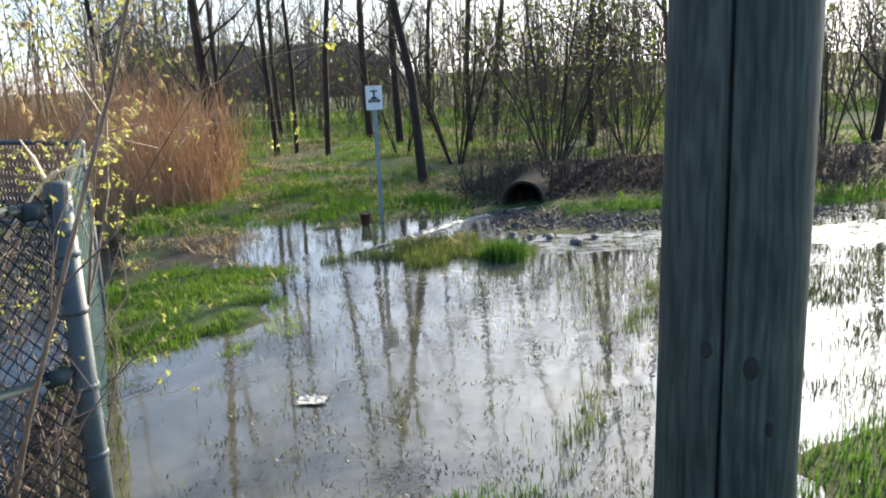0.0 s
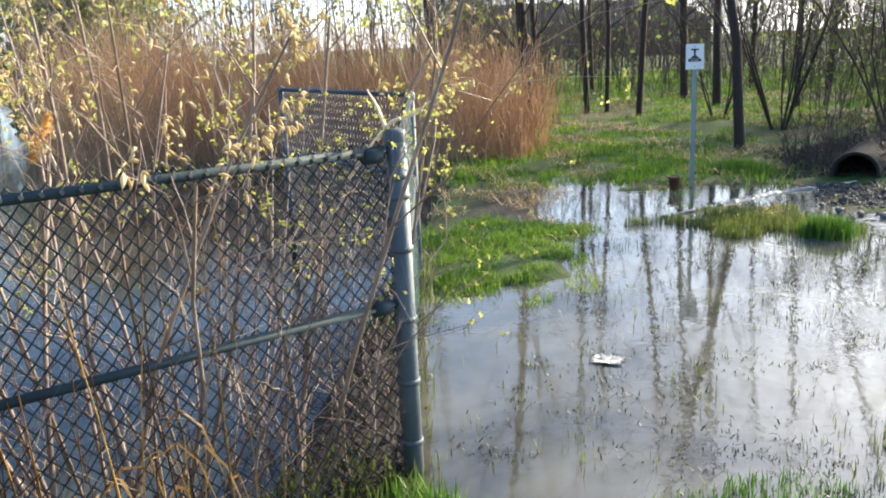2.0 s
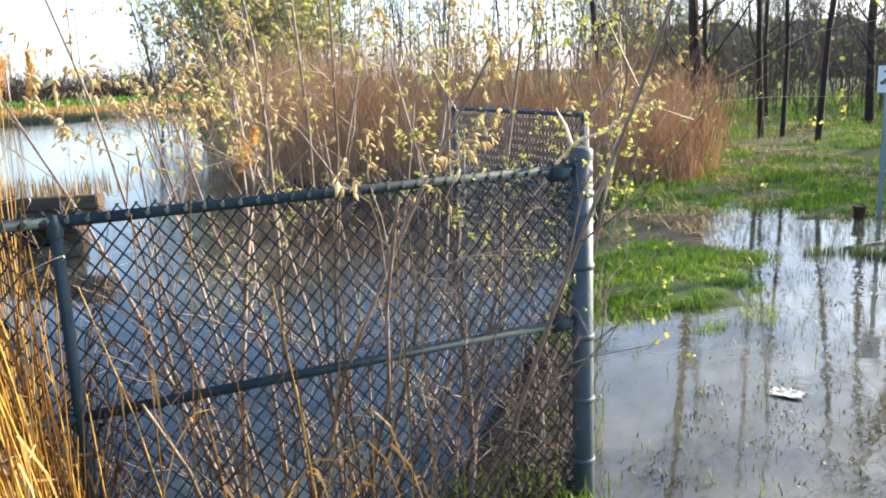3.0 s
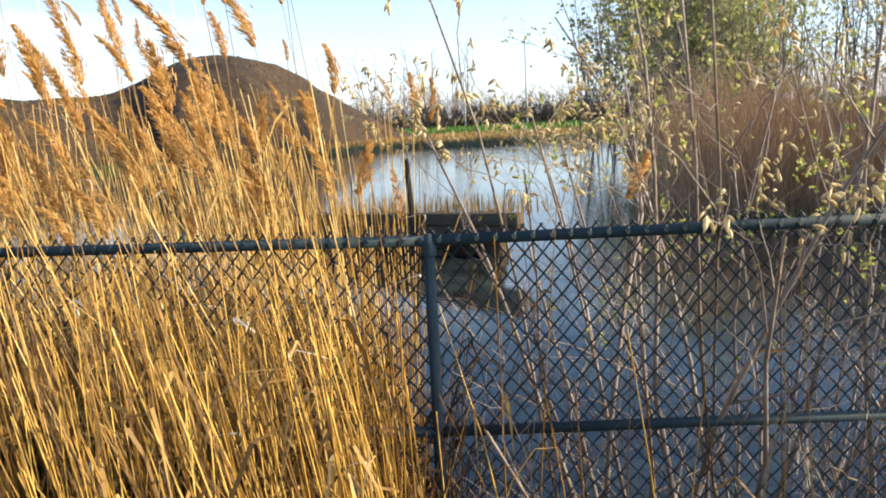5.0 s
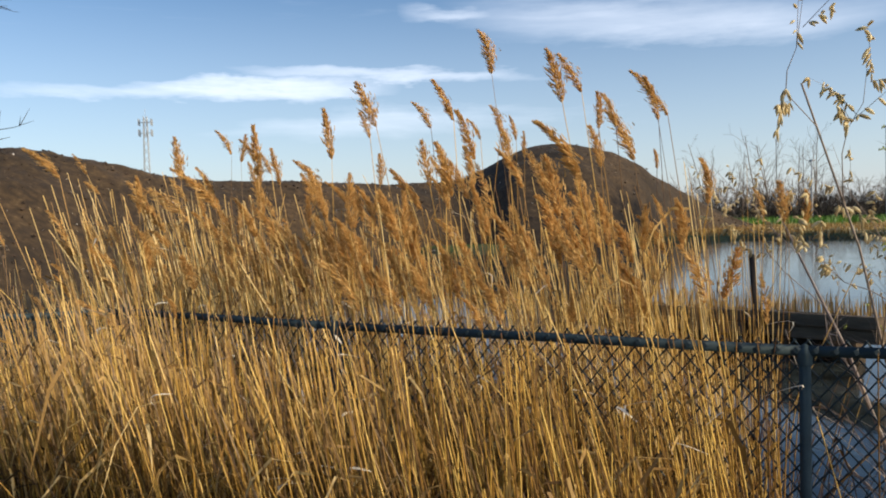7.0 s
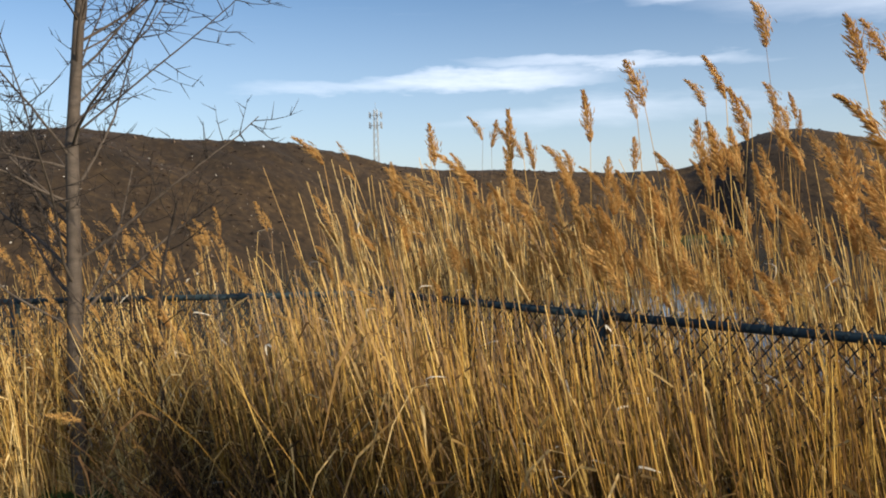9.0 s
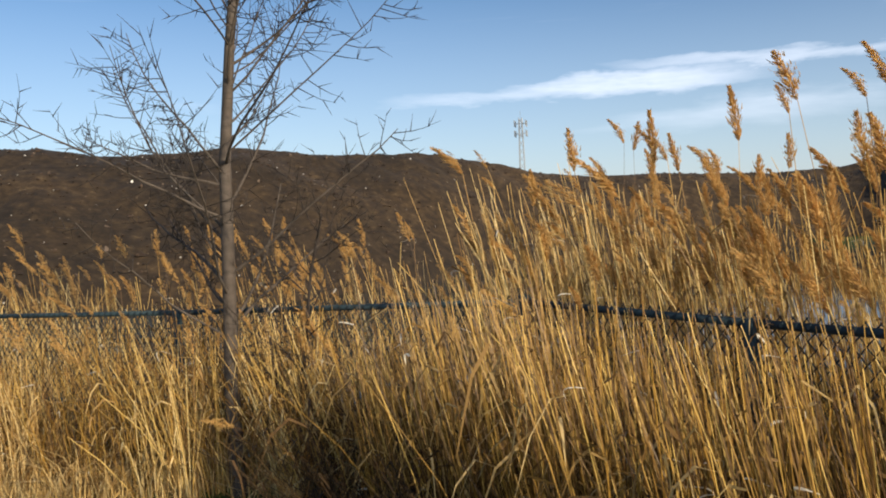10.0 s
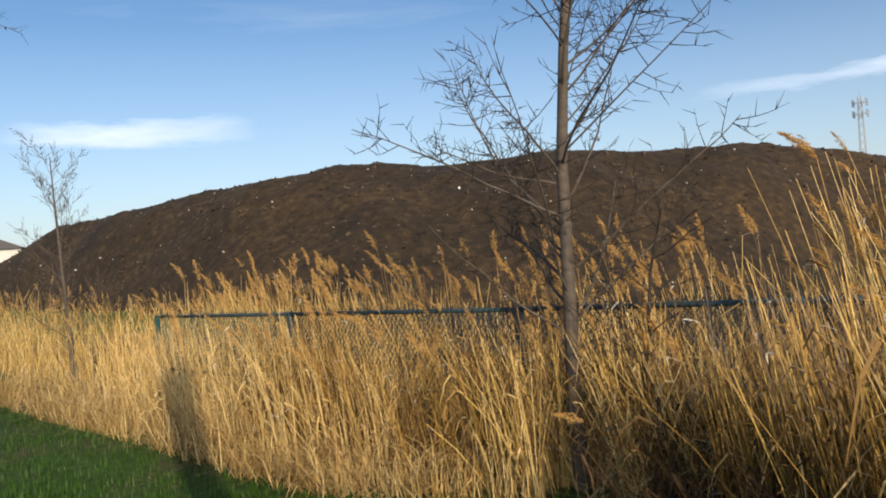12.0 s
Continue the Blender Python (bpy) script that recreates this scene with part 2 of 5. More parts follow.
M["house_wall"] = material("house_wall", [(0.2, (0.42, 0.40, 0.38)), (1.0, (0.62, 0.60, 0.57))], scale=1.0, rough=0.85, bump=0.1)
M["brown_brick"] = material("brown_brick", [(0.2, (0.10, 0.07, 0.06)), (1.0, (0.22, 0.16, 0.13))], scale=1.0, rough=0.85, bump=0.1)
M["roof_shingle"] = material("roof_shingle", [(0.2, (0.055, 0.052, 0.055)), (1.0, (0.13, 0.12, 0.12))], scale=3.0, rough=0.9, bump=0.3)
M["window_glass"] = material("window_glass", [(0.2, (0.03, 0.035, 0.04)), (1.0, (0.06, 0.065, 0.07))], scale=1.0, rough=0.08, bump=0, spec=0.6)


def water_material(name, colour, ripple, scale, rough=0.04, stretch=(1, 1, 1), spec=0.5):
    m = bpy.data.materials.new(name)
    m.use_nodes = True
    t = m.node_tree
    b = t.nodes["Principled BSDF"]
    tc = node(t, "ShaderNodeTexCoord")
    mp = node(t, "ShaderNodeMapping", {0: tc.outputs["Object"], "Scale": stretch})
    silt = node(t, "ShaderNodeTexNoise", {"Vector": mp.outputs[0], "Scale": 0.7, "Detail": 6.0, "Roughness": 0.6, "Distortion": 0.4})
    col = ramp(t, silt.outputs["Fac"], [(0.38, [c * 0.16 for c in colour]), (0.66, colour)])
    t.links.new(col, b.inputs["Base Color"])
    n1 = node(t, "ShaderNodeTexNoise", {"Vector": mp.outputs[0], "Scale": scale, "Detail": 3.0, "Roughness": 0.5})
    calm = node(t, "ShaderNodeTexNoise", {"Vector": tc.outputs["Object"], "Scale": 0.55, "Detail": 2.0})
    k = node(t, "ShaderNodeMapRange", {0: calm.outputs["Fac"], 1: 0.4, 2: 0.65, 3: 0.15 * ripple, 4: ripple})
    bp = node(t, "ShaderNodeBump", {"Strength": k.outputs[0], "Distance": 0.02, "Height": n1.outputs["Fac"]})
    t.links.new(bp.outputs[0], b.inputs["Normal"])
    b.inputs["Roughness"].default_value, b.inputs["IOR"].default_value = rough, 1.333
    b.inputs["Specular IOR Level"].default_value = spec
    return m


M["flood_water"] = water_material("flood_water", (0.135, 0.134, 0.108), 0.11, 13.0, rough=0.035, spec=0.9)
# whitish base colour paints in the sky's reflection on broken water
M["rapid_water"] = water_material("rapid_water", (0.36, 0.37, 0.35), 1.0, 26.0, rough=0.16, spec=1.0)
M["pond_water"] = water_material("pond_water", (0.058, 0.070, 0.064), 0.32, 3.0, rough=0.07, stretch=(1, 1.8, 1), spec=0.45)


def ground_material():
    m = bpy.data.materials.new("ground")
    m.use_nodes = True
    t = m.node_tree
    b = t.nodes["Principled BSDF"]
    tc = node(t, "ShaderNodeTexCoord")
    n1 = node(t, "ShaderNodeTexNoise", {"Vector": tc.outputs["Object"], "Scale": 0.55, "Detail": 8.0, "Roughness": 0.65})
    n2 = node(t, "ShaderNodeTexNoise", {"Vector": tc.outputs["Object"], "Scale": 14.0, "Detail": 6.0, "Roughness": 0.7})
    green = ramp(t, n2.outputs["Fac"], [(0.3, (0.018, 0.036, 0.007)), (0.55, (0.042, 0.085, 0.012)), (0.75, (0.095, 0.14, 0.026))])
    dry = ramp(t, n2.outputs["Fac"], [(0.3, (0.035, 0.028, 0.014)), (0.55, (0.10, 0.080, 0.042)), (0.75, (0.24, 0.19, 0.11))])
    mud = ramp(t, n2.outputs["Fac"], [(0.3, (0.020, 0.016, 0.011)), (0.6, (0.062, 0.052, 0.038)), (0.8, (0.15, 0.13, 0.10))])
    # dark leaf litter; also used as painted shade under reeds and inside the fence
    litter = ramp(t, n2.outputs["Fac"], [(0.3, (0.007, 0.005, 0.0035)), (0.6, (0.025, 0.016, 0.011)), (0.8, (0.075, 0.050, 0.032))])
    patch = ramp(t, n1.outputs["Fac"], [(0.50, (0, 0, 0)), (0.66, (1, 1, 1))])
    c1 = node(t, "ShaderNodeMix", {0: patch, 6: green, 7: dry}, data_type="RGBA")
    am = node(t, "ShaderNodeAttribute", attribute_name="mud")
    al = node(t, "ShaderNodeAttribute", attribute_name="litter")
    c2 = node(t, "ShaderNodeMix", {0: am.outputs["Fac"], 6: c1.outputs[2], 7: mud}, data_type="RGBA")
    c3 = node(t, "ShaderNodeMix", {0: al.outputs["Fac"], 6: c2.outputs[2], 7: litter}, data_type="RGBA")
    t.links.new(c3.outputs[2], b.inputs["Base Color"])
    bp = node(t, "ShaderNodeBump", {"Strength": 0.7, "Distance": 0.04, "Height": n2.outputs["Fac"]})
    t.links.new(bp.outputs[0], b.inputs["Normal"])
    b.inputs["Roughness"].default_value = 0.9
    b.inputs["Specular IOR Level"].default_value = 0.25
    return m


M["ground"] = ground_material()


def pole_material():
    """Weathered pressure-treated wood: long flame grain, pale worn ridges, green tinge, dark water stains."""
    m = bpy.data.materials.new("pole_wood")
    m.use_nodes = True
    t = m.node_tree
    b = t.nodes["Principled BSDF"]
    tc = node(t, "ShaderNodeTexCoord")
    flame = node(t, "ShaderNodeMapping", {0: tc.outputs["Object"], "Scale": (1.0, 1.0, 0.13)})
    wv = node(t, "ShaderNodeTexWave", {"Vector": flame.outputs[0], "Scale": 11.0, "Distortion": 16.0, "Detail": 3.0, "Detail Scale": 1.2, "Detail Roughness": 0.6})
    fib = node(t, "ShaderNodeMapping", {0: tc.outputs["Object"], "Scale": (1.0, 1.0, 0.045)})
    fine = node(t, "ShaderNodeTexNoise", {"Vector": fib.outputs[0], "Scale": 150.0, "Detail": 6.0, "Roughness": 0.7})
    fac = node(t, "ShaderNodeMix", {0: 0.70, 2: wv.outputs["Fac"], 3: fine.outputs["Fac"]})
    col = ramp(t, fac.outputs[0], [(0.20, (0.022, 0.030, 0.028)), (0.45, (0.041, 0.054, 0.050)), (0.65, (0.061, 0.076, 0.070)), (0.90, (0.108, 0.122, 0.110))])
    blot = node(t, "ShaderNodeMapping", {0: tc.outputs["Object"], "Scale": (1.0, 1.0, 0.5)})
    bn = node(t, "ShaderNodeTexNoise", {"Vector": blot.outputs[0], "Scale": 6.5, "Detail": 5.0, "Roughness": 0.65, "Distortion": 0.6})
    stain = ramp(t, bn.outputs["Fac"], [(0.30, (0.42, 0.52, 0.53)), (0.50, (0.95, 1.0, 1.0)), (0.72, (1.35, 1.32, 1.25))])
    mixed = node(t, "ShaderNodeMix", {0: 1.0, 6: col, 7: stain}, data_type="RGBA")
    mixed.blend_type = "MULTIPLY"
    t.links.new(mixed.outputs[2], b.inputs["Base Color"])
    bp = node(t, "ShaderNodeBump", {"Strength": 0.25, "Distance": 0.008, "Height": fac.outputs[0]})
    t.links.new(bp.outputs[0], b.inputs["Normal"])
    b.inputs["Roughness"].default_value, b.inputs["Specular IOR Level"].default_value = 0.72, 0.3
    return m


M["pole_wood"] = pole_material()


# ---- mesh helpers ----
rng = np.random.default_rng(7)


def mesh_of(name, verts, faces, mats, index=None, smooth=False):
    """verts (n,3); faces: list of (m,3) or (m,4) arrays; index: material number per array."""
    me = bpy.data.meshes.new(name)
    verts = np.asarray(verts, dtype=np.float32)
    faces = [np.asarray(a, dtype=np.int32) for a in faces if len(a)]
    sizes = np.concatenate([np.full(len(a), a.shape[1]) for a in faces])
    loops = np.concatenate([a.ravel() for a in faces])
    me.vertices.add(len(verts))
    me.vertices.foreach_set("co", verts.ravel())
    me.loops.add(len(loops))
    me.loops.foreach_set("vertex_index", loops)
    me.polygons.add(len(sizes))
    me.polygons.foreach_set("loop_start", np.concatenate([[0], np.cumsum(sizes)[:-1]]))
    for m in mats:
        me.materials.append(m)
    if index is not None:
        me.polygons.foreach_set("material_index", np.concatenate([np.full(len(a), i) for a, i in zip(faces, index)]))
    me.polygons.foreach_set("use_smooth", np.full(len(sizes), smooth))
    me.update(calc_edges=True)
    me.validate()
    return me


class Geo:
    """Collects vertices and faces by material slot."""

    def __init__(self):
        self.v, self.f, self.i, self.n = [], [], [], 0

    def add(self, verts, faces, slot=0):
        self.v.append(verts)
        self.f.append(np.asarray(faces) + self.n)
        self.i.append(slot)
        self.n += len(verts)

    def mesh(self, name, mats, smooth=False):
        return mesh_of(name, np.concatenate(self.v), self.f, mats, self.i, smooth)


def unit(a):
    return a / np.maximum(np.linalg.norm(a, axis=-1, keepdims=True), 1e-9)


def tubes(P, R, sides=3):
    """P (n,k,3) centre lines, R (n,k) radii -> verts, quads."""
    n, k, _ = P.shape
    d = unit(P[:, -1] - P[:, 0])
    ref = np.where(np.abs(d[:, 2:3]) > 0.9, np.array([[1.0, 0.1, 0.0]]), np.array([[0.0, 0.0, 1.0]]))
    u = unit(np.cross(d, ref))
    w = np.cross(d, u)
    a = np.arange(sides) / sides * 2 * np.pi
    ring = np.cos(a)[None, :, None] * u[:, None] + np.sin(a)[None, :, None] * w[:, None]
    V = (P[:, :, None] + R[:, :, None, None] * ring[:, None]).reshape(-1, 3)
    base = (np.arange(n) * k * sides)[:, None, None] + (np.arange(k - 1) * sides)[None, :, None]
    s = np.arange(sides)[None, None]
    s2 = (s + 1) % sides
    F = np.stack([base + s, base + s2, base + sides + s2, base + sides + s], -1).reshape(-1, 4)
    return V, F


def ribbons(P, W, side):
    """P (n,k,3), W (n,k) half widths, side (n,3) -> flat blades."""
    n, k, _ = P.shape
    V = np.stack([P - W[:, :, None] * side[:, None], P + W[:, :, None] * side[:, None]], 2).reshape(-1, 3)
    base = (np.arange(n) * k * 2)[:, None] + (np.arange(k - 1) * 2)[None]
    F = np.stack([base, base + 1, base + 3, base + 2], -1).reshape(-1, 4)
    return V, F


def lathe(profile, sides=24):
    """profile: (radius, z) rows."""
    pr = np.array(profile, float)
    a = np.arange(sides) / sides * 2 * np.pi
    V = np.stack([pr[:, None, 0] * np.cos(a), pr[:, None, 0] * np.sin(a), np.repeat(pr[:, 1:2], sides, 1)], -1).reshape(-1, 3)
    b = (np.arange(len(pr) - 1) * sides)[:, None]
    s = np.arange(sides)[None]
    s2 = (s + 1) % sides
    F = np.stack([b + s, b + s2, b + sides + s2, b + sides + s], -1).reshape(-1, 4)
    return V, F


def part(name, data, mat, parent, label=""):
    if isinstance(data, bmesh.types.BMesh):
        me = bpy.data.meshes.new(name)
        data.to_mesh(me)
        data.free()
    elif isinstance(data, tuple):
        me = mesh_of(name, data[0], [data[1]], [], smooth=len(data) > 2)
    else:
        me = data
    if mat and not me.materials:
        me.materials.append(mat)
    ob = new(name, me)
    ob.parent = parent
    if label:
        ob["label"] = label
    return ob


def thing(name, place=(0, 0, 0), label="", category="", group="", kind="", turn=0.0):
    ob = new(name)
    ob.empty_display_size = 0.1
    ob.matrix_basis = pose(*place, 0, 0, turn)
    return tagged(ob, label, category, group, kind)


def box_bm(x, y, z, bevel=0.0, at=(0, 0, 0)):
    bm = bmesh.new()
    bmesh.ops.create_cube(bm, size=1)
    bmesh.ops.scale(bm, vec=(x, y, z), verts=bm.verts)
    if bevel:
        bmesh.ops.bevel(bm, geom=bm.edges[:], offset=bevel, segments=2, affect="EDGES")
    bmesh.ops.translate(bm, vec=at, verts=bm.verts)
    return bm


def rod(a, b, r0, r1=None, sides=10, caps=True):
    """A capped round bar from a to b."""
    a, b = np.array(a, float), np.array(b, float)
    r1 = r0 if r1 is None else r1
    d = (b - a) / np.linalg.norm(b - a)
    P = np.array([[a, a + d * 1e-4, b - d * 1e-4, b]])
    return tubes(P, np.array([[1e-4, r0, r1, 1e-4]]), sides)


def far_at(az, dist, z=0.0):
    return (-math.sin(radians(az)) * dist, math.cos(radians(az)) * dist, z)


def vnoise(x, y, s, seed=0.0):
    return np.array([noise.noise(Vector((a * s + seed, b * s - seed, seed))) for a, b in zip(np.ravel(x), np.ravel(y))]).reshape(np.shape(x))


def smooth01(a):
    a = np.clip(a, 0, 1)
    return a * a * (3 - 2 * a)


# ---- plan ----
CORNER, POST_A, POST_B, BEND, END = (-1.21, 2.82), (-2.12, 1.40), (-3.22, 0.11), (-4.09, -0.85), (-5.40, -8.05)
BACK_POST, BACK_END = (-2.22, 5.40), (-3.95, 6.65)
POND_Z, FLOOD_Z = -0.25, -0.012


def seg_dist(x, y, a, b):
    """Signed distance to the line a-b, positive on its left, and the share along it."""
    dx, dy = b[0] - a[0], b[1] - a[1]
    L = math.hypot(dx, dy)
    return (dx * (y - a[1]) - dy * (x - a[0])) / L, ((x - a[0]) * dx + (y - a[1]) * dy) / (L * L)


def inside_fence(x, y):
    """How far a place lies beyond the fence, on the pond's side (negative: outside)."""
    d1 = -seg_dist(x, y, CORNER, BEND)[0]
    d2 = -seg_dist(x, y, BEND, END)[0]
    d3 = seg_dist(x, y, CORNER, BACK_POST)[0]
    d4 = seg_dist(x, y, BACK_POST, (-3.9, 12.2))[0]
    d3 = np.where(y > 5.4, d4, d3)
    return np.minimum(np.minimum(np.where(y > -0.85, d1, 9), np.where(y < 0.5, d2, 9)), np.minimum(d3, d4))


def ground_height(x, y):
    x, y = np.asarray(x, float), np.asarray(y, float)
    ins = inside_fence(x, y)
    r = np.hypot(x, y)
    az = np.degrees(np.arctan2(-x, y))
    pond = smooth01((ins - 0.12) / 0.55) * smooth01((az - 20) / 4) * smooth01((118 - az) / 10)
    shore = 46 + 3 * np.sin(az * 0.3) + 9 * smooth01((66 - az) / 6)
    pond = pond * smooth01((shore - r) / 2.5)
    bx = np.clip((-3.7 - x) / 9.7, 0, 1)
    bedreed = smooth01((y - (12.4 - 2.0 * np.sin(bx * np.pi) + 0.6 * bx) + 0.5) / 0.7) * smooth01((48.5 - az) / 2)      # reed bank behind the inlet
    pond = pond * (1 - bedreed)
    h = 0.025 * np.sin(x * 0.9 + 1) * np.cos(y * 0.8) + 0.02 * np.sin(2.3 * x + y)
    h = h + 0.20 * np.exp(-((x + 4.1) ** 2 + (y + 2.5) ** 2) / 1.2)
    # flooded lawn
    wob = 0.30 * np.sin(x * 1.9 + 2 * np.sin(y * 1.3)) * np.cos(y * 2.4 + np.sin(x * 2.7)) + 0.12 * np.sin(5.1 * x + 3.3 * y) * np.cos(6.1 * y - 2.2 * x)
    fl = smooth01((x + 2.2 - 0.75 * smooth01((y - 4.9) / 0.9) + 0.5 * smooth01((y - 7.0) / 0.8) + 0.8 * wob * smooth01((y - 4) / 2)) / 0.4) * smooth01((y - 2.95 - 0.10 * np.sin(x * 3.3) - 0.26 * np.clip(x, 0, 3) - 0.9 * np.clip(x, -1.2, 0)) / 0.35) * smooth01((9.1 + 0.45 * np.exp(-((x + 0.2) / 1.1) ** 2) + 0.6 * wob - y - 0.25 * np.clip(x - 1.4, 0, 4)) / 0.5)
    h = h * (1 - 0.7 * fl) - (0.05 + 0.04 * wob) * fl
    # earth bank behind the culvert
    bank = np.exp(-((y - 11.3 - 0.06 * x) / 1.0) ** 2) * smooth01((x - 0.2) / 1.0) * smooth01((9 - x) / 3)
    h = h + 0.30 * bank
    h = h + 0.05 * np.exp(-((x - 1.4) / 0.9) ** 2 - ((y - 8.35) / 0.35) ** 2)
    return h * (1 - pond) - 1.1 * pond - 0.25 * smooth01((ins - 0.1) / 1.0) * smooth01((az - 20) / 4) * (1 - pond) * smooth01((30 - r) / 10)


# ---- ground and water ----
def stretch_axis(n, near, far):
    u = np.linspace(-1, 1, n)
    return np.sinh(u * near) / np.sinh(near) * far


gx = stretch_axis(330, 7.2, 900.0)
GX, GY = np.meshgrid(gx - 1.0, gx + 5.0, indexing="ij")
GZ = ground_height(GX, GY)
rough_near = vnoise(GX, GY, 1.7, 3.1) * 0.03 + vnoise(GX, GY, 6.0, 8.2) * 0.012
GZ = GZ + np.where(np.hypot(GX, GY) < 60, rough_near, 0)
N = len(gx)
gi = np.arange(N * N).reshape(N, N)
gf = np.stack([gi[:-1, :-1], gi[1:, :-1], gi[1:, 1:], gi[:-1, 1:]], -1).reshape(-1, 4)
ground_me = mesh_of("ground", np.stack([GX, GY, GZ], -1).reshape(-1, 3), [gf], [M["ground"]], smooth=True)
ragged = vnoise(GX, GY, 0.9, 1.7)
mud = smooth01((1.1 - np.hypot((GX + 1.9) / 1.5, (GY - 8.1) / 1.1) + 0.6 * ragged) / 0.4)
mud = np.maximum(mud, smooth01((FLOOD_Z + 0.02 - GZ) / 0.03) * (GX > -2.5) * (GY > 1.5) * (GY < 10))
mud = np.maximum(mud, smooth01((-0.12 - GZ) / 0.08))
GR, GA = np.hypot(GX, GY), np.degrees(np.arctan2(-GX, GY))
mud = np.maximum(mud, smooth01((GR - 38) / 4) * smooth01((76 - GR) / 6) * smooth01((GA - 36) / 4) * smooth01((74 - GA) / 4) * 0.3)
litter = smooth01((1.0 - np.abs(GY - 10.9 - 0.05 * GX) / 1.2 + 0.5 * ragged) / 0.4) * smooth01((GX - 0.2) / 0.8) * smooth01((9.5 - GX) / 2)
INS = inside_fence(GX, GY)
# reed strips: litter colour darkens the ground for shade between the stems
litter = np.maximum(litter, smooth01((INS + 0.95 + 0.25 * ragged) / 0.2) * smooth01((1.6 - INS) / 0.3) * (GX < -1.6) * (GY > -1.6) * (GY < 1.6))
# inner bank by the corner: brown soil and its shade in one dark colour
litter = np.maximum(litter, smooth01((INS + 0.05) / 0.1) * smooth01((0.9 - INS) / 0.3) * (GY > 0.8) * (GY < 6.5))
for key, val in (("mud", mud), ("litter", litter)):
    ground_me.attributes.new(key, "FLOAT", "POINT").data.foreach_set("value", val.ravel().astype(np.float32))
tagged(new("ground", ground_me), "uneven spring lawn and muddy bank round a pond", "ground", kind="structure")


def sheet(name, outline, z, mat, label, cat):
    bm = bmesh.new()
    bm.faces.new([bm.verts.new((x, y, z)) for x, y in outline])
    me = bpy.data.meshes.new(name)
    bm.to_mesh(me)
    bm.free()
    me.materials.append(mat)
    return tagged(new(name, me), label, cat, kind="structure")


sheet("flood_water", [(-1.22, 2.80), (-1.1, 1.6), (7, 1.6), (9, 9.9), (-2.3, 9.9), (-2.24, 5.4)], FLOOD_Z, M["flood_water"], "shallow murky flood water standing on a lawn", "water")
sheet("pond_water", [(-1.6, 2.9), (-4.6, -0.9), (-6.4, -9.0), (-75, -30), (-75, 60), (-10, 45), (-2.5, 5.6)], POND_Z, M["pond_water"], "rippled blue-grey pond water behind the fence", "water")


# ---- soil mound ----
def mound():
    # ridge: bearing, distance, height above the lawn
    ridge = np.array([(59, 74, -0.6), (63, 70, 1.2), (68, 64, 4.8), (72, 61, 6.45), (75, 61, 6.45), (79.5, 58, 3.95), (84, 54, 3.65), (92, 48, 3.72), (98, 44, 3.75), (107.5, 40, 4.8), (111, 38, 4.6), (119, 36, 5.0), (128, 35, 4.62), (132, 35, 4.80), (140.5, 38, 4.65), (146, 42, 4.3), (152, 50, 3.6), (155, 56, 2.0), (159, 60, -0.6)])
    az = np.linspace(59, 159, 420)
    rr = np.interp(az, ridge[:, 0], ridge[:, 1])
    k = np.hanning(25)
    hh = np.convolve(np.pad(np.interp(az, ridge[:, 0], ridge[:, 2]), 12, "edge"), k / k.sum(), "valid")
    rr = np.convolve(np.pad(rr, 12, "edge"), k / k.sum(), "valid")
    u = np.linspace(-1, 1, 76)
    A, U = np.meshgrid(az, u, indexing="ij")
    half = np.where(U < 0, 14.0, 18.0) * np.clip(hh / 4.5, 0.4, 1.3)[:, None]
    R = rr[:, None] + U * half
    X, Y = -np.sin(np.radians(A)) * R, np.cos(np.radians(A)) * R
    prof = np.cos(U * np.pi / 2) ** 1.15
    Z = -0.7 + (hh[:, None] + 0.7) * prof
    lump = vnoise(X, Y, 0.16, 2.0) * 0.55 + vnoise(X, Y, 0.5, 5.0) * 0.22 + vnoise(X, Y, 1.6, 9.0) * 0.10
    Z = Z + lump * np.clip(prof * 1.6, 0, 1) * np.where(U < -0.12, 1.0, 0.35)
    n, m = A.shape
    i = np.arange(n * m).reshape(n, m)
    f = np.stack([i[:-1, :-1], i[1:, :-1], i[1:, 1:], i[:-1, 1:]], -1).reshape(-1, 4)
    ob = tagged(new("soil_mound", mesh_of("soil_mound", np.stack([X, Y, Z], -1).reshape(-1, 3), [f], [M["soil"]], smooth=True)), "long heap of bare dark brown topsoil behind the pond", "soil mound", kind="structure")
    return X, Y, Z, U


MX, MY, MZ, MU = mound()


def lumps(name, n, places, sizes, mat, label, cat):
    """Small irregular stones or clods, one mesh."""
    oc = np.array([(1, 0, 0), (-1, 0, 0), (0, 1, 0), (0, -1, 0), (0, 0, 1), (0, 0, -1)], float)
    of = np.array([(0, 2, 4), (2, 1, 4), (1, 3, 4), (3, 0, 4), (2, 0, 5), (1, 2, 5), (3, 1, 5), (0, 3, 5)])
    V = places[:, None] + oc[None] * sizes[:, None, None] * rng.uniform(0.5, 1.25, (n, 6, 1)) * np.array([1, 1, 0.7]) + rng.normal(0, 0.15, (n, 6, 3)) * sizes[:, None, None]
    F = (of[None] + (np.arange(n) * 6)[:, None, None]).reshape(-1, 3)
    return tagged(new(name, mesh_of(name, V.reshape(-1, 3), [F], [mat])), label, cat, kind="stuff")


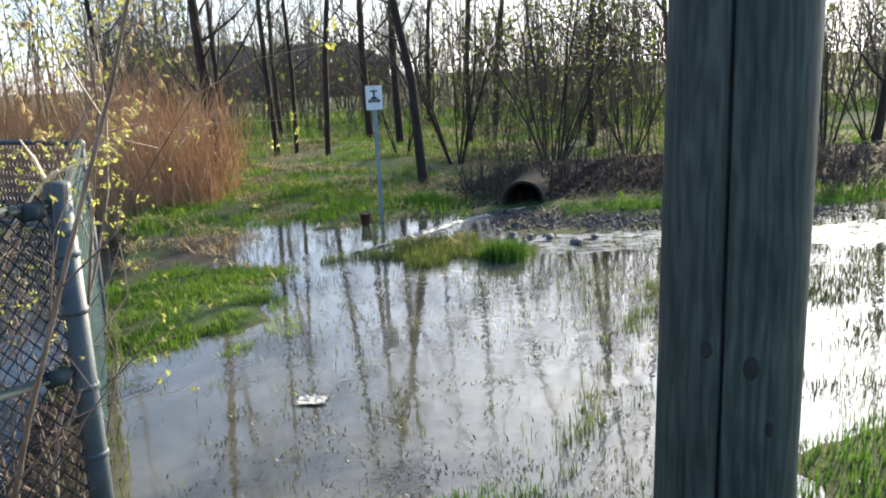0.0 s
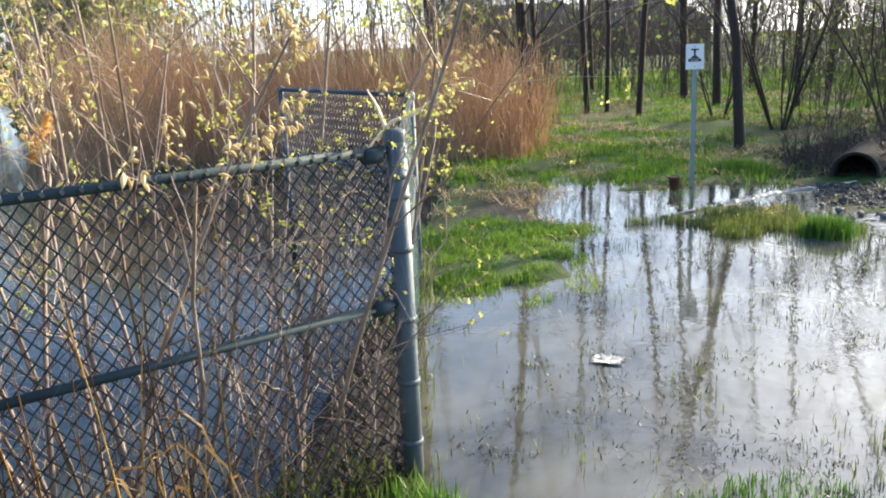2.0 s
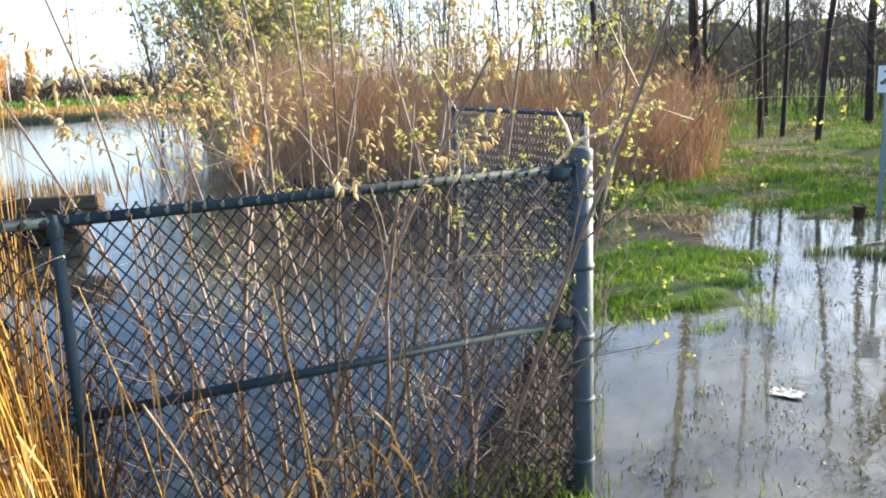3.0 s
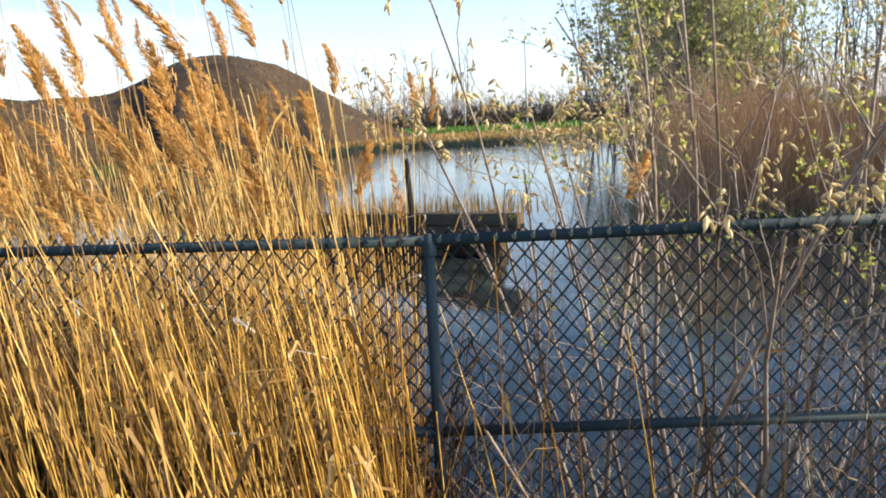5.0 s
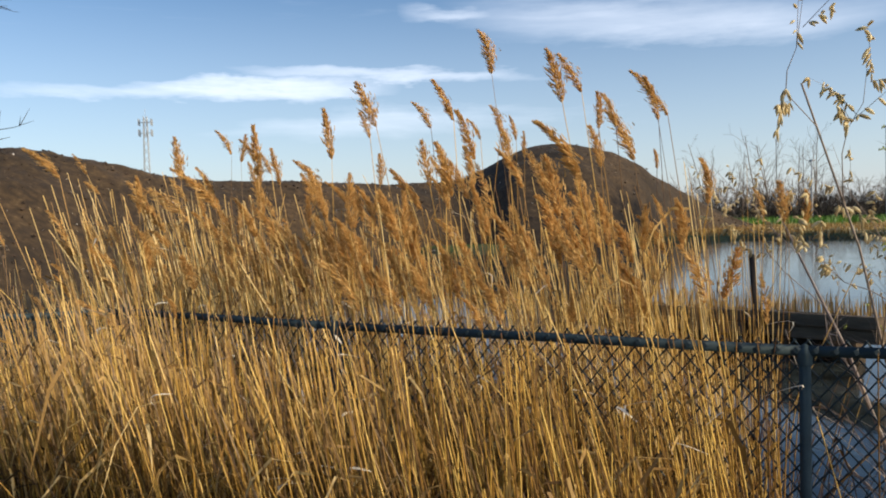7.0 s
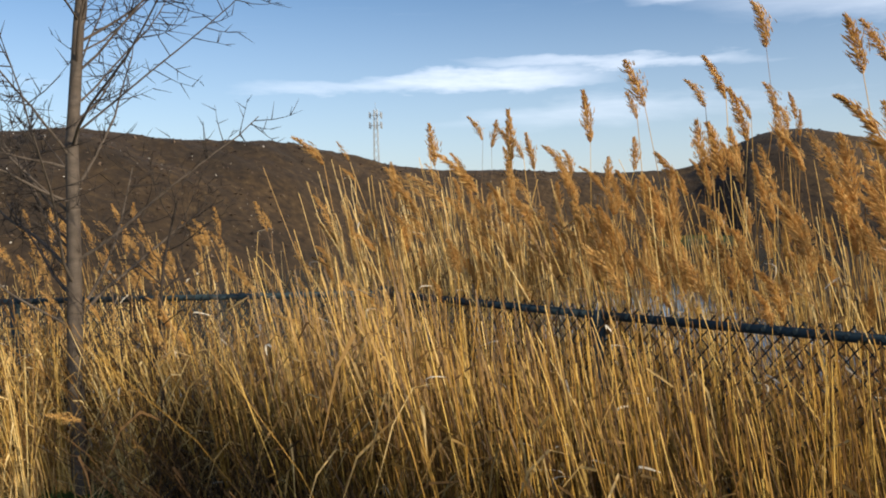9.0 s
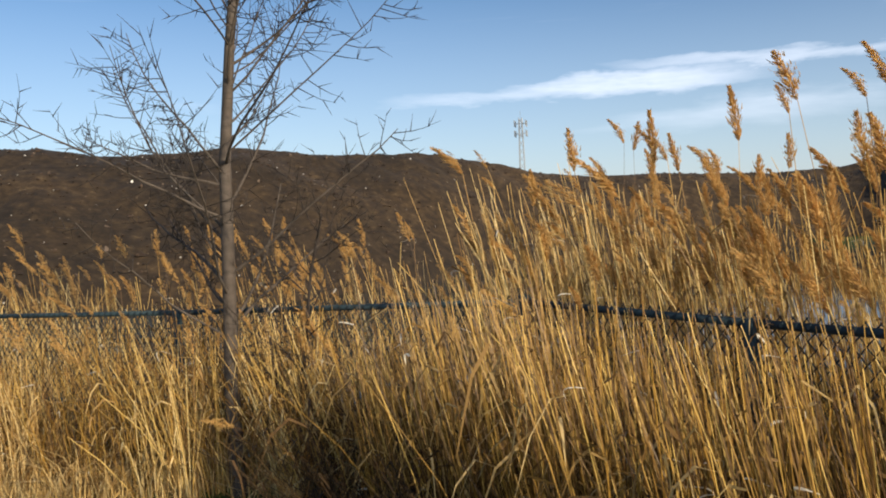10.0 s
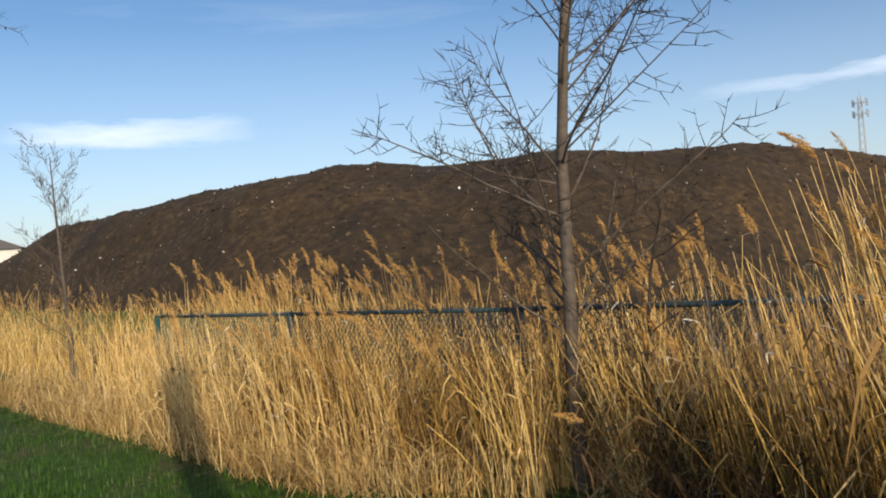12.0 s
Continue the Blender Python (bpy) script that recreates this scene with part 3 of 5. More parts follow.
pick = np.argwhere((MU > -0.97) & (MU < 0.05))
sel = pick[rng.integers(0, len(pick), 9000)]
pts = np.stack([MX[tuple(sel.T)], MY[tuple(sel.T)], MZ[tuple(sel.T)]], -1) + rng.normal(0, 0.08, (9000, 3)) * (1, 1, 0)
lumps("soil_clod", 9000, pts, rng.gamma(2.0, 0.016, 9000) + 0.012, M["clod"], "rough dark clods strewn over the soil heap", "soil clods")
sel = pick[rng.integers(0, len(pick), 600)]
pts = np.stack([MX[tuple(sel.T)], MY[tuple(sel.T)], MZ[tuple(sel.T)] + 0.03], -1)
lumps("pale_rubble", 600, pts, rng.gamma(1.6, 0.009, 600) + 0.007, M["pale_stone"], "pale stones and scraps scattered on the soil heap", "rubble")


# ---- reeds ----
def reed_bed(name, xy, height, label, stem_r=0.0031, lean=(0.0, -0.10), spread=0.06, plume=0.25, leaves=2.0, plume_len=0.185, mats=("reed_stem", "reed_leaf", "plume"), dead=0.08, strands=210, sides=3, category="reeds", curls=0.05):
    """xy (n,2) feet, height (n,): stems, hanging leaves and feathery heads in one mesh."""
    g = Geo()
    n = len(xy)
    height = height * (1 + 0.24 * vnoise(xy[:, 0], xy[:, 1], 1.1, 6.6) + 0.22 * vnoise(xy[:, 0], xy[:, 1], 3.6, 2.6))
    z0 = ground_height(xy[:, 0], xy[:, 1]) - 0.03
    top = height
    height = height - np.minimum(z0, 0)
    base = np.column_stack([xy, z0])
    ang = rng.normal(0, spread, (n, 2)) + np.array(lean)
    wild = rng.random(n) < dead
    ang[wild] += rng.normal(0, 0.20, (wild.sum(), 2))
    k = 4
    t = np.linspace(0, 1, k)
    bend = rng.uniform(0.4, 1.6, (n, 1))
    off = ang[:, None, :] * (t[None, :, None] * (1 - 0.3 * bend[:, None]) + 0.5 * bend[:, None] * t[None, :, None] ** 2.2) * height[:, None, None]
    P = np.zeros((n, k, 3))
    P[:, :, :2] = base[:, None, :2] + off
    P[:, :, 2] = base[:, None, 2] + height[:, None] * t[None] * (1 - 0.28 * (ang ** 2).sum(1))[:, None]
    R = stem_r * rng.uniform(0.7, 1.25, (n, 1)) * (1 - 0.55 * t)[None]
    g.add(*tubes(P, R, sides), 0)
    m = int(n * leaves)
    if m:
        who = rng.integers(0, n, m)
        h = rng.uniform(0.15, 0.92, m)
        lo = np.floor(h * (k - 1)).astype(int)
        fr = (h * (k - 1) - lo)[:, None]
        start = P[who, lo] * (1 - fr) + P[who, np.minimum(lo + 1, k - 1)] * fr
        a = rng.uniform(0, 2 * np.pi, m)
        out = np.column_stack([np.cos(a) * 0.6 + lean[0] * 2.5, np.sin(a) * 0.6 + lean[1] * 2.5, np.zeros(m)])
        L = rng.uniform(0.10, 0.34, m)[:, None]
        up = rng.uniform(0.2, 1.1, m)[:, None]
        q = np.linspace(0, 1, 4)
        LP = start[:, None] + out[:, None] * (L[:, None] * q[None, :, None]) + np.array([0, 0, 1.0]) * (L[:, None] * (up[:, None] * q[None, :, None] - (1.0 + 0.6 * up[:, None]) * q[None, :, None] ** 2.2))
        W = rng.uniform(0.0025, 0.0065, m)[:, None] * np.array([0.7, 1.0, 0.75, 0.1])[None]
        side = unit(np.cross(out, np.array([0, 0, 1.0])) + rng.normal(0, 0.4, (m, 3)))
        g.add(*ribbons(LP, W, side), 1)
    m = int(n * curls)
    if m:
        start = P[rng.integers(0, n, m), rng.integers(1, 4, m)]
        a = rng.uniform(0, 2 * np.pi, m)
        out = np.column_stack([np.cos(a), np.sin(a), np.zeros(m)])
        L = rng.uniform(0.05, 0.12, m)[:, None]
        q = np.linspace(0, 1, 6)
        up = rng.uniform(0.3, 1.2, m)[:, None]
        LP = start[:, None] + out[:, None] * (L[:, None] * np.sin(q * 2.2)[None, :, None]) + np.array([0, 0, 1.0]) * (L[:, None] * (up[:, None] * q[None, :, None] - 0.9 * q[None, :, None] ** 2.5))
        W = rng.uniform(0.003, 0.006, m)[:, None] * np.array([0.5, 1.0, 1.1, 0.9, 0.6, 0.1])[None]
        g.add(*ribbons(LP, W, unit(np.cross(out, np.array([0, 0, 1.0])) + rng.normal(0, 0.3, (m, 3)))), 3)
    who = np.flatnonzero((rng.random(n) < plume) & (top > np.quantile(top, 0.4)))
    if len(who):
        add_plumes(g, P[who, -1], unit(P[who, -1] - P[who, -2]), rng.uniform(0.55, 1.35, len(who)) * plume_len, strands, lean, 2)
    return tagged(new(name, g.mesh(name, [M[a] for a in (*mats, "pale_leaf")])), label, category, kind="stuff")


def add_plumes(g, tip, axis, length, strands, lean, slot):
    """Feathery seed heads: tiers of branchlets on a nodding axis, blown to one side, ragged at the edges."""
    n = len(tip)
    wind = np.array([lean[0], lean[1], 0.0]) / max(math.hypot(*lean), 1e-6)
    axis = unit(axis + wind * rng.uniform(-0.10, 0.35, (n, 1)) + rng.normal(0, 0.10, (n, 3)))
    nod = unit(wind + rng.normal(0, 0.35, (n, 3)) * (1, 1, 0)) * rng.uniform(0.05, 0.90, (n, 1))
    fat = rng.uniform(1.0, 2.3, (n, 1))
    s = rng.random((n, strands)) ** 1.1
    env = np.clip((s + 0.06) / 0.30, 0.10, 1) * np.clip((1.03 - s) / 0.75, 0.02, 1) ** 0.75
    ragged_edge = 1 + 0.22 * np.sin(s * rng.uniform(18, 40, (n, 1)) + rng.uniform(0, 6, (n, 1)))
    env = env * ragged_edge
    a = rng.uniform(0, 2 * np.pi, (n, strands))
    ref = unit(np.cross(axis, np.array([0.3, 0.2, 1.0])))
    ref2 = np.cross(axis, ref)
    rad = np.cos(a)[..., None] * ref[:, None] + np.sin(a)[..., None] * ref2[:, None]
    ln = length[:, None]
    spine = tip[:, None] + (axis[:, None] * s[..., None] + nod[:, None] * (0.42 * s ** 2)[..., None] + np.array([0, 0, -0.16]) * (s ** 2.4)[..., None] * np.linalg.norm(nod, axis=1)[:, None, None]) * ln[..., None]
    # the branchlet leaves the spine upwards and its end hangs out
    reach = (ln * 0.165 * fat * env * rng.uniform(0.15, 1.0, (n, strands)))[..., None]
    u = rng.random((n, strands, 1))
    root = spine + (rad * 0.75 + axis[:, None] * 0.55) * reach * u
    way = unit(axis[:, None] * 0.8 + rad * (0.55 - 0.4 * u) + nod[:, None] * 0.5 + np.array([0, 0, -0.25]) * u)
    hair = (ln * (0.06 + 0.07 * env) * rng.uniform(0.6, 1.3, (n, strands)))[..., None]
    P = np.stack([root, root + way * hair + np.array([0, 0, -0.2]) * hair], 2).reshape(-1, 2, 3)
    W = (np.repeat(length, strands) * rng.uniform(0.007, 0.015, n * strands))[:, None] * np.array([1.0, 0.35])[None]
    side = unit(np.cross(P[:, 1] - P[:, 0], rng.normal(0, 1, (n * strands, 3))))
    g.add(*ribbons(P, W, side), slot)


def along(a, b, n, lo, hi, s0=0.0, s1=1.0):
    """Random feet beside the line a-b: lo..hi metres to its left."""
    s, o = rng.uniform(s0, s1, n), rng.uniform(lo, hi, n)
    d = np.array([b[0] - a[0], b[1] - a[1]])
    nrm = np.array([-d[1], d[0]]) / np.linalg.norm(d)
    return np.array(a)[None] + s[:, None] * d[None] + o[:, None] * nrm[None]


def clear_of_tree(xy):
    # the trunk stands free on the lawn's side
    fx, fy = xy[:, 0] + 4.06, xy[:, 1] + 2.42
    ahead = (0.873 * fx + 0.488 * fy > 0) & (np.abs(0.873 * fy - 0.488 * fx) < 0.20)
    return xy[~(ahead & (rng.random(len(xy)) < 0.97))]


def tall(n, lo, hi, power=1.0):
    return lo + (hi - lo) * rng.random(n) ** power


# in front of the first fence run, beyond it, and along the second run
# front bed takes the darker stem colour, with its shade painted in
f1 = np.concatenate([along(POST_A, BEND, 4100, 0.03, 0.90, -0.01, 1.02), along(POST_A, BEND, 1100, 0.03, 0.45, 0.1, 0.75)])
reed_bed("reed_bed", f1, tall(5200, 0.25, 1.26, 0.75), "dense dry golden reeds standing in front of the fence", plume=0.0, leaves=1.6, dead=0.03)
# this dark undergrowth paints the shaded gaps between the reed stems
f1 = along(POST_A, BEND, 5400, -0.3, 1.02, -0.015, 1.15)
reed_bed("reed_bed", f1, tall(5400, 0.12, 0.85, 1.1), "dead brown undergrowth at the reeds' foot, near black for shade", plume=0, leaves=2.5, dead=0.4, spread=0.25, mats=("shaded_dead_reed", "shaded_dead_reed", "shaded_dead_reed"), curls=0)
f2 = along(POST_A, BEND, 2900, -1.25, -0.08, 0.08, 1.12)
reed_bed("reed_bed", f2, tall(2900, 0.80, 1.62, 1.0), "dense pale reeds standing in the pond's edge behind the fence", plume=0.05, leaves=1.6, mats=("pale_reed", "reed_leaf", "plume"))
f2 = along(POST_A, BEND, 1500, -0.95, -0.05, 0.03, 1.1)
reed_bed("reed_bed", f2, tall(1500, 0.45, 1.12, 0.9), "brown broken reeds crowded against the back of the fence", plume=0, leaves=2.0, dead=0.25, spread=0.12, mats=("reed_stem", "shaded_dead_reed", "plume"), curls=0.02)
f2 = along(POST_A, BEND, 360, -1.35, -0.15, 0.14, 1.12)
reed_bed("reed_bed", f2, tall(360, 1.12, 2.06, 2.0) * (1.0 - 0.17 * smooth01((0.75 - f2[:, 1]) / 1.2)), "tall dry golden reeds with fluffy tan plumes behind the fence", plume=1.0, leaves=0.8, lean=(0.0, -0.05), strands=480, plume_len=0.185)
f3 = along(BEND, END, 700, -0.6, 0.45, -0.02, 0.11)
reed_bed("reed_bed", f3, tall(700, 0.10, 0.62, 1.1), "dead brown undergrowth along the second fence run, darkened for shade", plume=0, leaves=2.2, dead=0.4, spread=0.25, mats=("shaded_dead_reed", "shaded_dead_reed", "shaded_dead_reed"), curls=0)
f3 = clear_of_tree(along(BEND, END, 1700, 0.03, 0.45, 0.0, 0.64))
reed_bed("reed_bed", f3, tall(len(f3), 0.30, 1.0, 1.0), "thinner straw-coloured reeds beside the second fence run", plume=0.04, leaves=1.8, spread=0.12, dead=0.2)
f3 = clear_of_tree(along(BEND, END, 700, 0.08, 0.62, 0.03, 0.28))
reed_bed("reed_bed", f3, tall(len(f3), 0.25, 0.95, 1.0), "leaning straw reeds beside the young tree", mats=("pale_reed", "straw", "plume"), plume=0.02, leaves=1.6, spread=0.16, dead=0.25)
f4 = along(BEND, END, 1700, -1.3, -0.05, 0.0, 1.0)
reed_bed("reed_bed", f4, tall(1700, 0.55, 1.30, 1.0), "golden reeds on the pond bank behind the second fence run", mats=("pale_reed", "reed_leaf", "plume"), plume=0.03, leaves=1.2, spread=0.10, dead=0.12)
f4 = along(BEND, END, 240, -1.5, -0.1, 0.05, 1.0)
reed_bed("reed_bed", f4, tall(240, 0.95, 1.50, 1.3), "plumed golden reeds on the pond bank", plume=1.0, leaves=0.8, spread=0.10, strands=220, plume_len=0.18)
f5 = np.column_stack([rng.uniform(-9.5, -5.2, 2200), rng.uniform(-19, -7.0, 2200)])
f5 = f5[(f5[:, 0] < -5.0 - 0.10 * (-f5[:, 1] - 7))]
f9 = clear_of_tree(along(BEND, END, 1100, 0.03, 0.6, 0.40, 1.02))
reed_bed("reed_bed", f9, tall(len(f9), 0.3, 1.0, 0.9), "leaning straw-coloured reeds at the fence end", mats=("straw", "straw", "plume"), plume=0.05, leaves=1.4, dead=0.3)
reed_bed("reed_bed", f5, tall(len(f5), 0.45, 1.2, 0.9), "pale straw reeds bordering the lawn", mats=("pale_reed", "straw", "plume"), plume=0.18, leaves=1.6, spread=0.14, dead=0.3, strands=120)
f6 = along(CORNER, POST_A, 46, -0.1, 0.45, 0.35, 1.0)
reed_bed("reed_bed", f6, tall(46, 0.4, 1.35, 1.3), "sparse single dry reeds at the fence", plume=0.0, leaves=0.8, lean=(0.0, -0.04))
bx = rng.uniform(0, 1, 5000)
f7 = np.column_stack([-3.7 - 9.7 * bx + rng.normal(0, 0.25, 5000), 12.4 - 2.0 * np.sin(bx * np.pi) + rng.uniform(0.0, 4.5, 5000) + 0.6 * bx + 0.4 * np.sin(bx * 17)])
reed_bed("reed_bed", f7, tall(len(f7), 0.8, 2.2, 0.9) * (0.70 + 0.26 * smooth01(bx / 0.2) * (1 + 0.9 * vnoise(f7[:, 0], f7[:, 1], 0.5, 3.3))), "wall of rusty brown reeds on the far bank of the inlet", stem_r=0.006, lean=(-0.04, -0.04), spread=0.15, plume=0.12, leaves=0.9, mats=("back_reed", "back_reed", "back_reed"), strands=40, plume_len=0.2, curls=0)
f10 = np.column_stack([rng.uniform(-4.7, -3.0, 900), rng.uniform(10.2, 12.6, 900)])
f10 = f10[f10[:, 1] > 10.4 + 0.9 * (f10[:, 0] + 3.9) ** 2]
reed_bed("reed_bed", f10, tall(len(f10), 0.5, 1.6, 1.2), "rusty brown reeds running out into the grass", stem_r=0.006, lean=(-0.03, -0.03), spread=0.16, plume=0.05, leaves=1.2, mats=("back_reed", "back_reed", "back_reed"), strands=40, curls=0)


# ---- fence ----
def chain_link(a, b, z0a, z1a, z0b, z1b, slot_mat, pitch=0.050, r=0.0027):
    """Woven wire diamonds between two posts."""
    a, b = np.array(a), np.array(b)
    L = np.linalg.norm(b - a)
    w = pitch / 2
    cols, rows = int(L / w), int((z1a - z0a) / (w * 1.16))
    i, k = np.arange(cols)[:, None], np.arange(rows + 1)[None]
    Ps = np.clip((i + (i + k) % 2) * w, 0, L)
    g = Geo()
    nrm = np.array([-(b - a)[1], (b - a)[0]]) / L
    u = np.arange(rows + 1) / rows
    for k in range(rows):
        s0, s1 = Ps[:, k], Ps[:, k + 1]
        P = []
        for s, q, w in ((s0, u[k], 0.003 if k % 2 else -0.003), (s1, u[k + 1], -0.003 if k % 2 else 0.003)):
            f = s / L
            zz0, zz1 = z0a + (z0b - z0a) * f, z1a + (z1b - z1a) * f
            P.append(np.column_stack([a[0] + (b - a)[0] * f + nrm[0] * w, a[1] + (b - a)[1] * f + nrm[1] * w, zz0 + (zz1 - zz0) * q]))
        g.add(*tubes(np.stack(P, 1), np.full((len(s0), 2), r), 4), 0)
    # knuckled ends above the rail
    f = Ps[:, -1] / L
    f = f[::2]
    top = np.column_stack([a[0] + (b - a)[0] * f, a[1] + (b - a)[1] * f, z1a + (z1b - z1a) * f])
    tip = top + np.array([0, 0, 0.022])
    tw = np.array([*(b - a) / L, 0]) * 0.012
    g.add(*tubes(np.stack([top - tw, tip + tw * 0.5], 1), np.full((len(f), 2), r), 4), 0)
    g.add(*tubes(np.stack([top + tw * 1.5, tip - tw * 0.2], 1), np.full((len(f), 2), r), 4), 0)
    return g.mesh("chain_link", [slot_mat])


fence = thing("chain_link_fence", (0, 0, 0), "chain-link fence with dark vinyl-coated rails and wire round the pond", "fence")


def bar(name, a, b, r, mat, label="", sides=12):
    V, F = rod(a, b, r, sides=sides)
    return part(name, (V, F, 1), mat, fence, label)


def ring_on(pole, x, y, z, r, w=0.02, mat="galvanised"):
    V, F = lathe([(r - 0.002, -w / 2), (r + 0.004, -w / 2), (r + 0.005, 0), (r + 0.004, w / 2), (r - 0.002, w / 2)], 16)
    b = part("tension_band", (V + np.array([x, y, z]), F, 1), M[mat], pole)
    return b


def run(a, b, za, zb, teal=False, mid=0.66, low=-0.02, rail="vinyl"):
    """One bay: top rail, middle rail and mesh between two places; za, zb the rail heights."""
    k = M["teal_wire"] if teal else M["galvanised" if rail == "galvanised" else "wire"]
    bar("top_rail", (*a, za), (*b, zb), 0.0158, M[rail])
    bar("middle_rail", (*a, za - 1.21 + mid), (*b, zb - 1.21 + mid), 0.0155, M[rail])
    part("chain_link", chain_link(a, b, za - 1.19, za + 0.012, zb - 1.19, zb + 0.012, k), None, fence)
    # wraps of wire along the top rail
    a3, b3 = np.array((*a, za)), np.array((*b, zb))
    L = np.linalg.norm(b3 - a3)
    n = int(L / 0.050)
    d = (b3 - a3) / L
    V, F = tubes(np.array([[-d * 0.004 - np.array([0, 0, 0.006]), d * 0.004 + np.array([0, 0, 0.006])]]), np.full((1, 2), 0.0188), 10)
    me = mesh_of("rail_tie", V, [F], [M["wire"]])
    for i in range(n):
        tie = part("rail_tie", me, None, fence)
        tie.location = a3 + d * (i + 0.5) * L / n


def line_post(x, y, top, r=0.026, mat="vinyl"):
    p = part("line_post", (*rod((x, y, -0.35), (x, y, top), r, sides=14), 1), M[mat], fence)
    V, F = lathe([(r + 0.004, -0.03), (r + 0.006, 0.0), (r + 0.004, 0.012), (r * 0.6, 0.026), (0.001, 0.032)], 14)
    part("post_cap", (V + np.array([x, y, top]), F, 1), M[mat], p)
    return p


run(CORNER, POST_A, 1.215, 1.21)
run(POST_A, POST_B, 1.21, 1.205)
run(POST_B, BEND, 1.205, 1.21)
lerp = lambda a, b, q: (a[0] + (b[0] - a[0]) * q, a[1] + (b[1] - a[1]) * q)
stops = [lerp(BEND, END, q) for q in (0, 0.30, 0.65, 1.0)]
drop = [1.21, 1.15, 1.10, 1.05]
for i in range(3):
    run(stops[i], stops[i + 1], drop[i], drop[i + 1], teal=i == 2)
    line_post(*stops[i + 1], drop[i + 1] - 0.01, mat="teal_wire" if i == 2 else "vinyl")
run(CORNER, BACK_POST, 1.215, 1.24, teal=True)
run(BACK_POST, BACK_END, 1.24, 1.24, rail="galvanised")
line_post(*POST_A, 1.20, 0.0165)
line_post(*POST_B, 1.195)
line_post(*BEND, 1.22, 0.03)
line_post(*BACK_POST, 1.24, 0.026, "galvanised")
line_post(*BACK_END, 1.24, mat="galvanised")
cp = part("corner_post", (*rod((*CORNER, -0.35), (*CORNER, 1.27), 0.039, sides=24), 1), M["galvanised"], fence, "thick galvanised corner post with bands")
V, F = lathe([(0.041, -0.03), (0.0415, 0.0), (0.037, 0.008), (0.022, 0.014), (0.001, 0.016)], 24)
part("post_cap", (V + np.array([*CORNER, 1.27]), F, 1), M["galvanised"], cp)
for z in (1.12, 1.05, 0.86, 0.60, 0.36, 0.12):
    ring_on(cp, *CORNER, z, 0.039)
for z in (1.20, 0.66):
    V, F = rod((CORNER[0] - 0.035, CORNER[1] - 0.055, z), (CORNER[0] - 0.07, CORNER[1] - 0.11, z), 0.028, sides=14)
    part("rail_cup", (V, F, 1), M["vinyl"], cp)


# ---- utility pole ----
def utility_pole(x, y, r=0.133, height=4.3):
    t = thing("utility_pole", (x, y, 0), "weathered grey-green round timber utility pole with long drying cracks", "utility pole")
    n, sides = 80, 360
    z = np.concatenate([np.linspace(-0.6, 2.4, n - 10), np.linspace(2.5, height, 10)])
    a = np.arange(sides) / sides * 2 * np.pi
    rr = r * (1.02 - 0.022 * z[:, None]) * (1 + 0.010 * np.sin(3 * a + 1)[None] + 0.006 * np.sin(7 * a + 2)[None])
    # long checks sunk into the face turned to the path
    for ang, depth, w, lo, hi, drift in ((-2.02, 0.035, 0.011, 0.1, 2.6, 0.030), (-2.46, 0.005, 0.016, 0.2, 1.35, -0.02), (-1.62, 0.004, 0.012, 0.9, 1.7, 0.02), (-1.35, 0.004, 0.012, 0.5, 1.4, 0.0)):
        c = ang + drift * np.sin(z * 2.2)[:, None]
        on = smooth01((z - lo) / 0.3)[:, None] * smooth01((hi - z) / 0.3)[:, None]
        rr = rr - depth * on * np.exp(-((a[None] - 2 * np.pi - c + np.pi) % (2 * np.pi) - np.pi) ** 2 / (2 * w * w))
    V = np.stack([rr * np.cos(a), rr * np.sin(a), np.repeat(z[:, None], sides, 1)], -1).reshape(-1, 3)
    V[:, 0] += 0.026 * (V[:, 2] - 1.0)
    b = (np.arange(n - 1) * sides)[:, None]
    s = np.arange(sides)[None]
    F = np.stack([b + s, b + (s + 1) % sides, b + sides + (s + 1) % sides, b + sides + s], -1).reshape(-1, 4)
    part("shaft", (V, F, 1), M["pole_wood"], t)
    for ang, zz, k in ((-1.62, 1.02, 0.016), (-2.2, 1.05, 0.012), (-1.75, 1.9, 0.018), (-1.3, 0.9, 0.010), (-2.05, 0.72, 0.012)):
        V, F = lathe([(k, -0.004), (k * 0.9, 0.003), (k * 0.5, 0.005), (0.0005, 0.0055)], 12)
        m3 = np.array(Euler((0, math.pi / 2, 0)).to_matrix())
        rz = np.array(Euler((0, 0, ang)).to_matrix())
        V = (V * np.array([1.5, 1, 1])) @ m3.T @ rz.T + np.array([math.cos(ang), math.sin(ang), 0]) * r * (1.02 - 0.022 * zz) * 0.992 + np.array([0.026 * (zz - 1.0), 0, zz])
        part("knot", (V, F, 1), M["knot_wood"], t)
    return t


utility_pole(0.545, 1.70, r=0.1335)


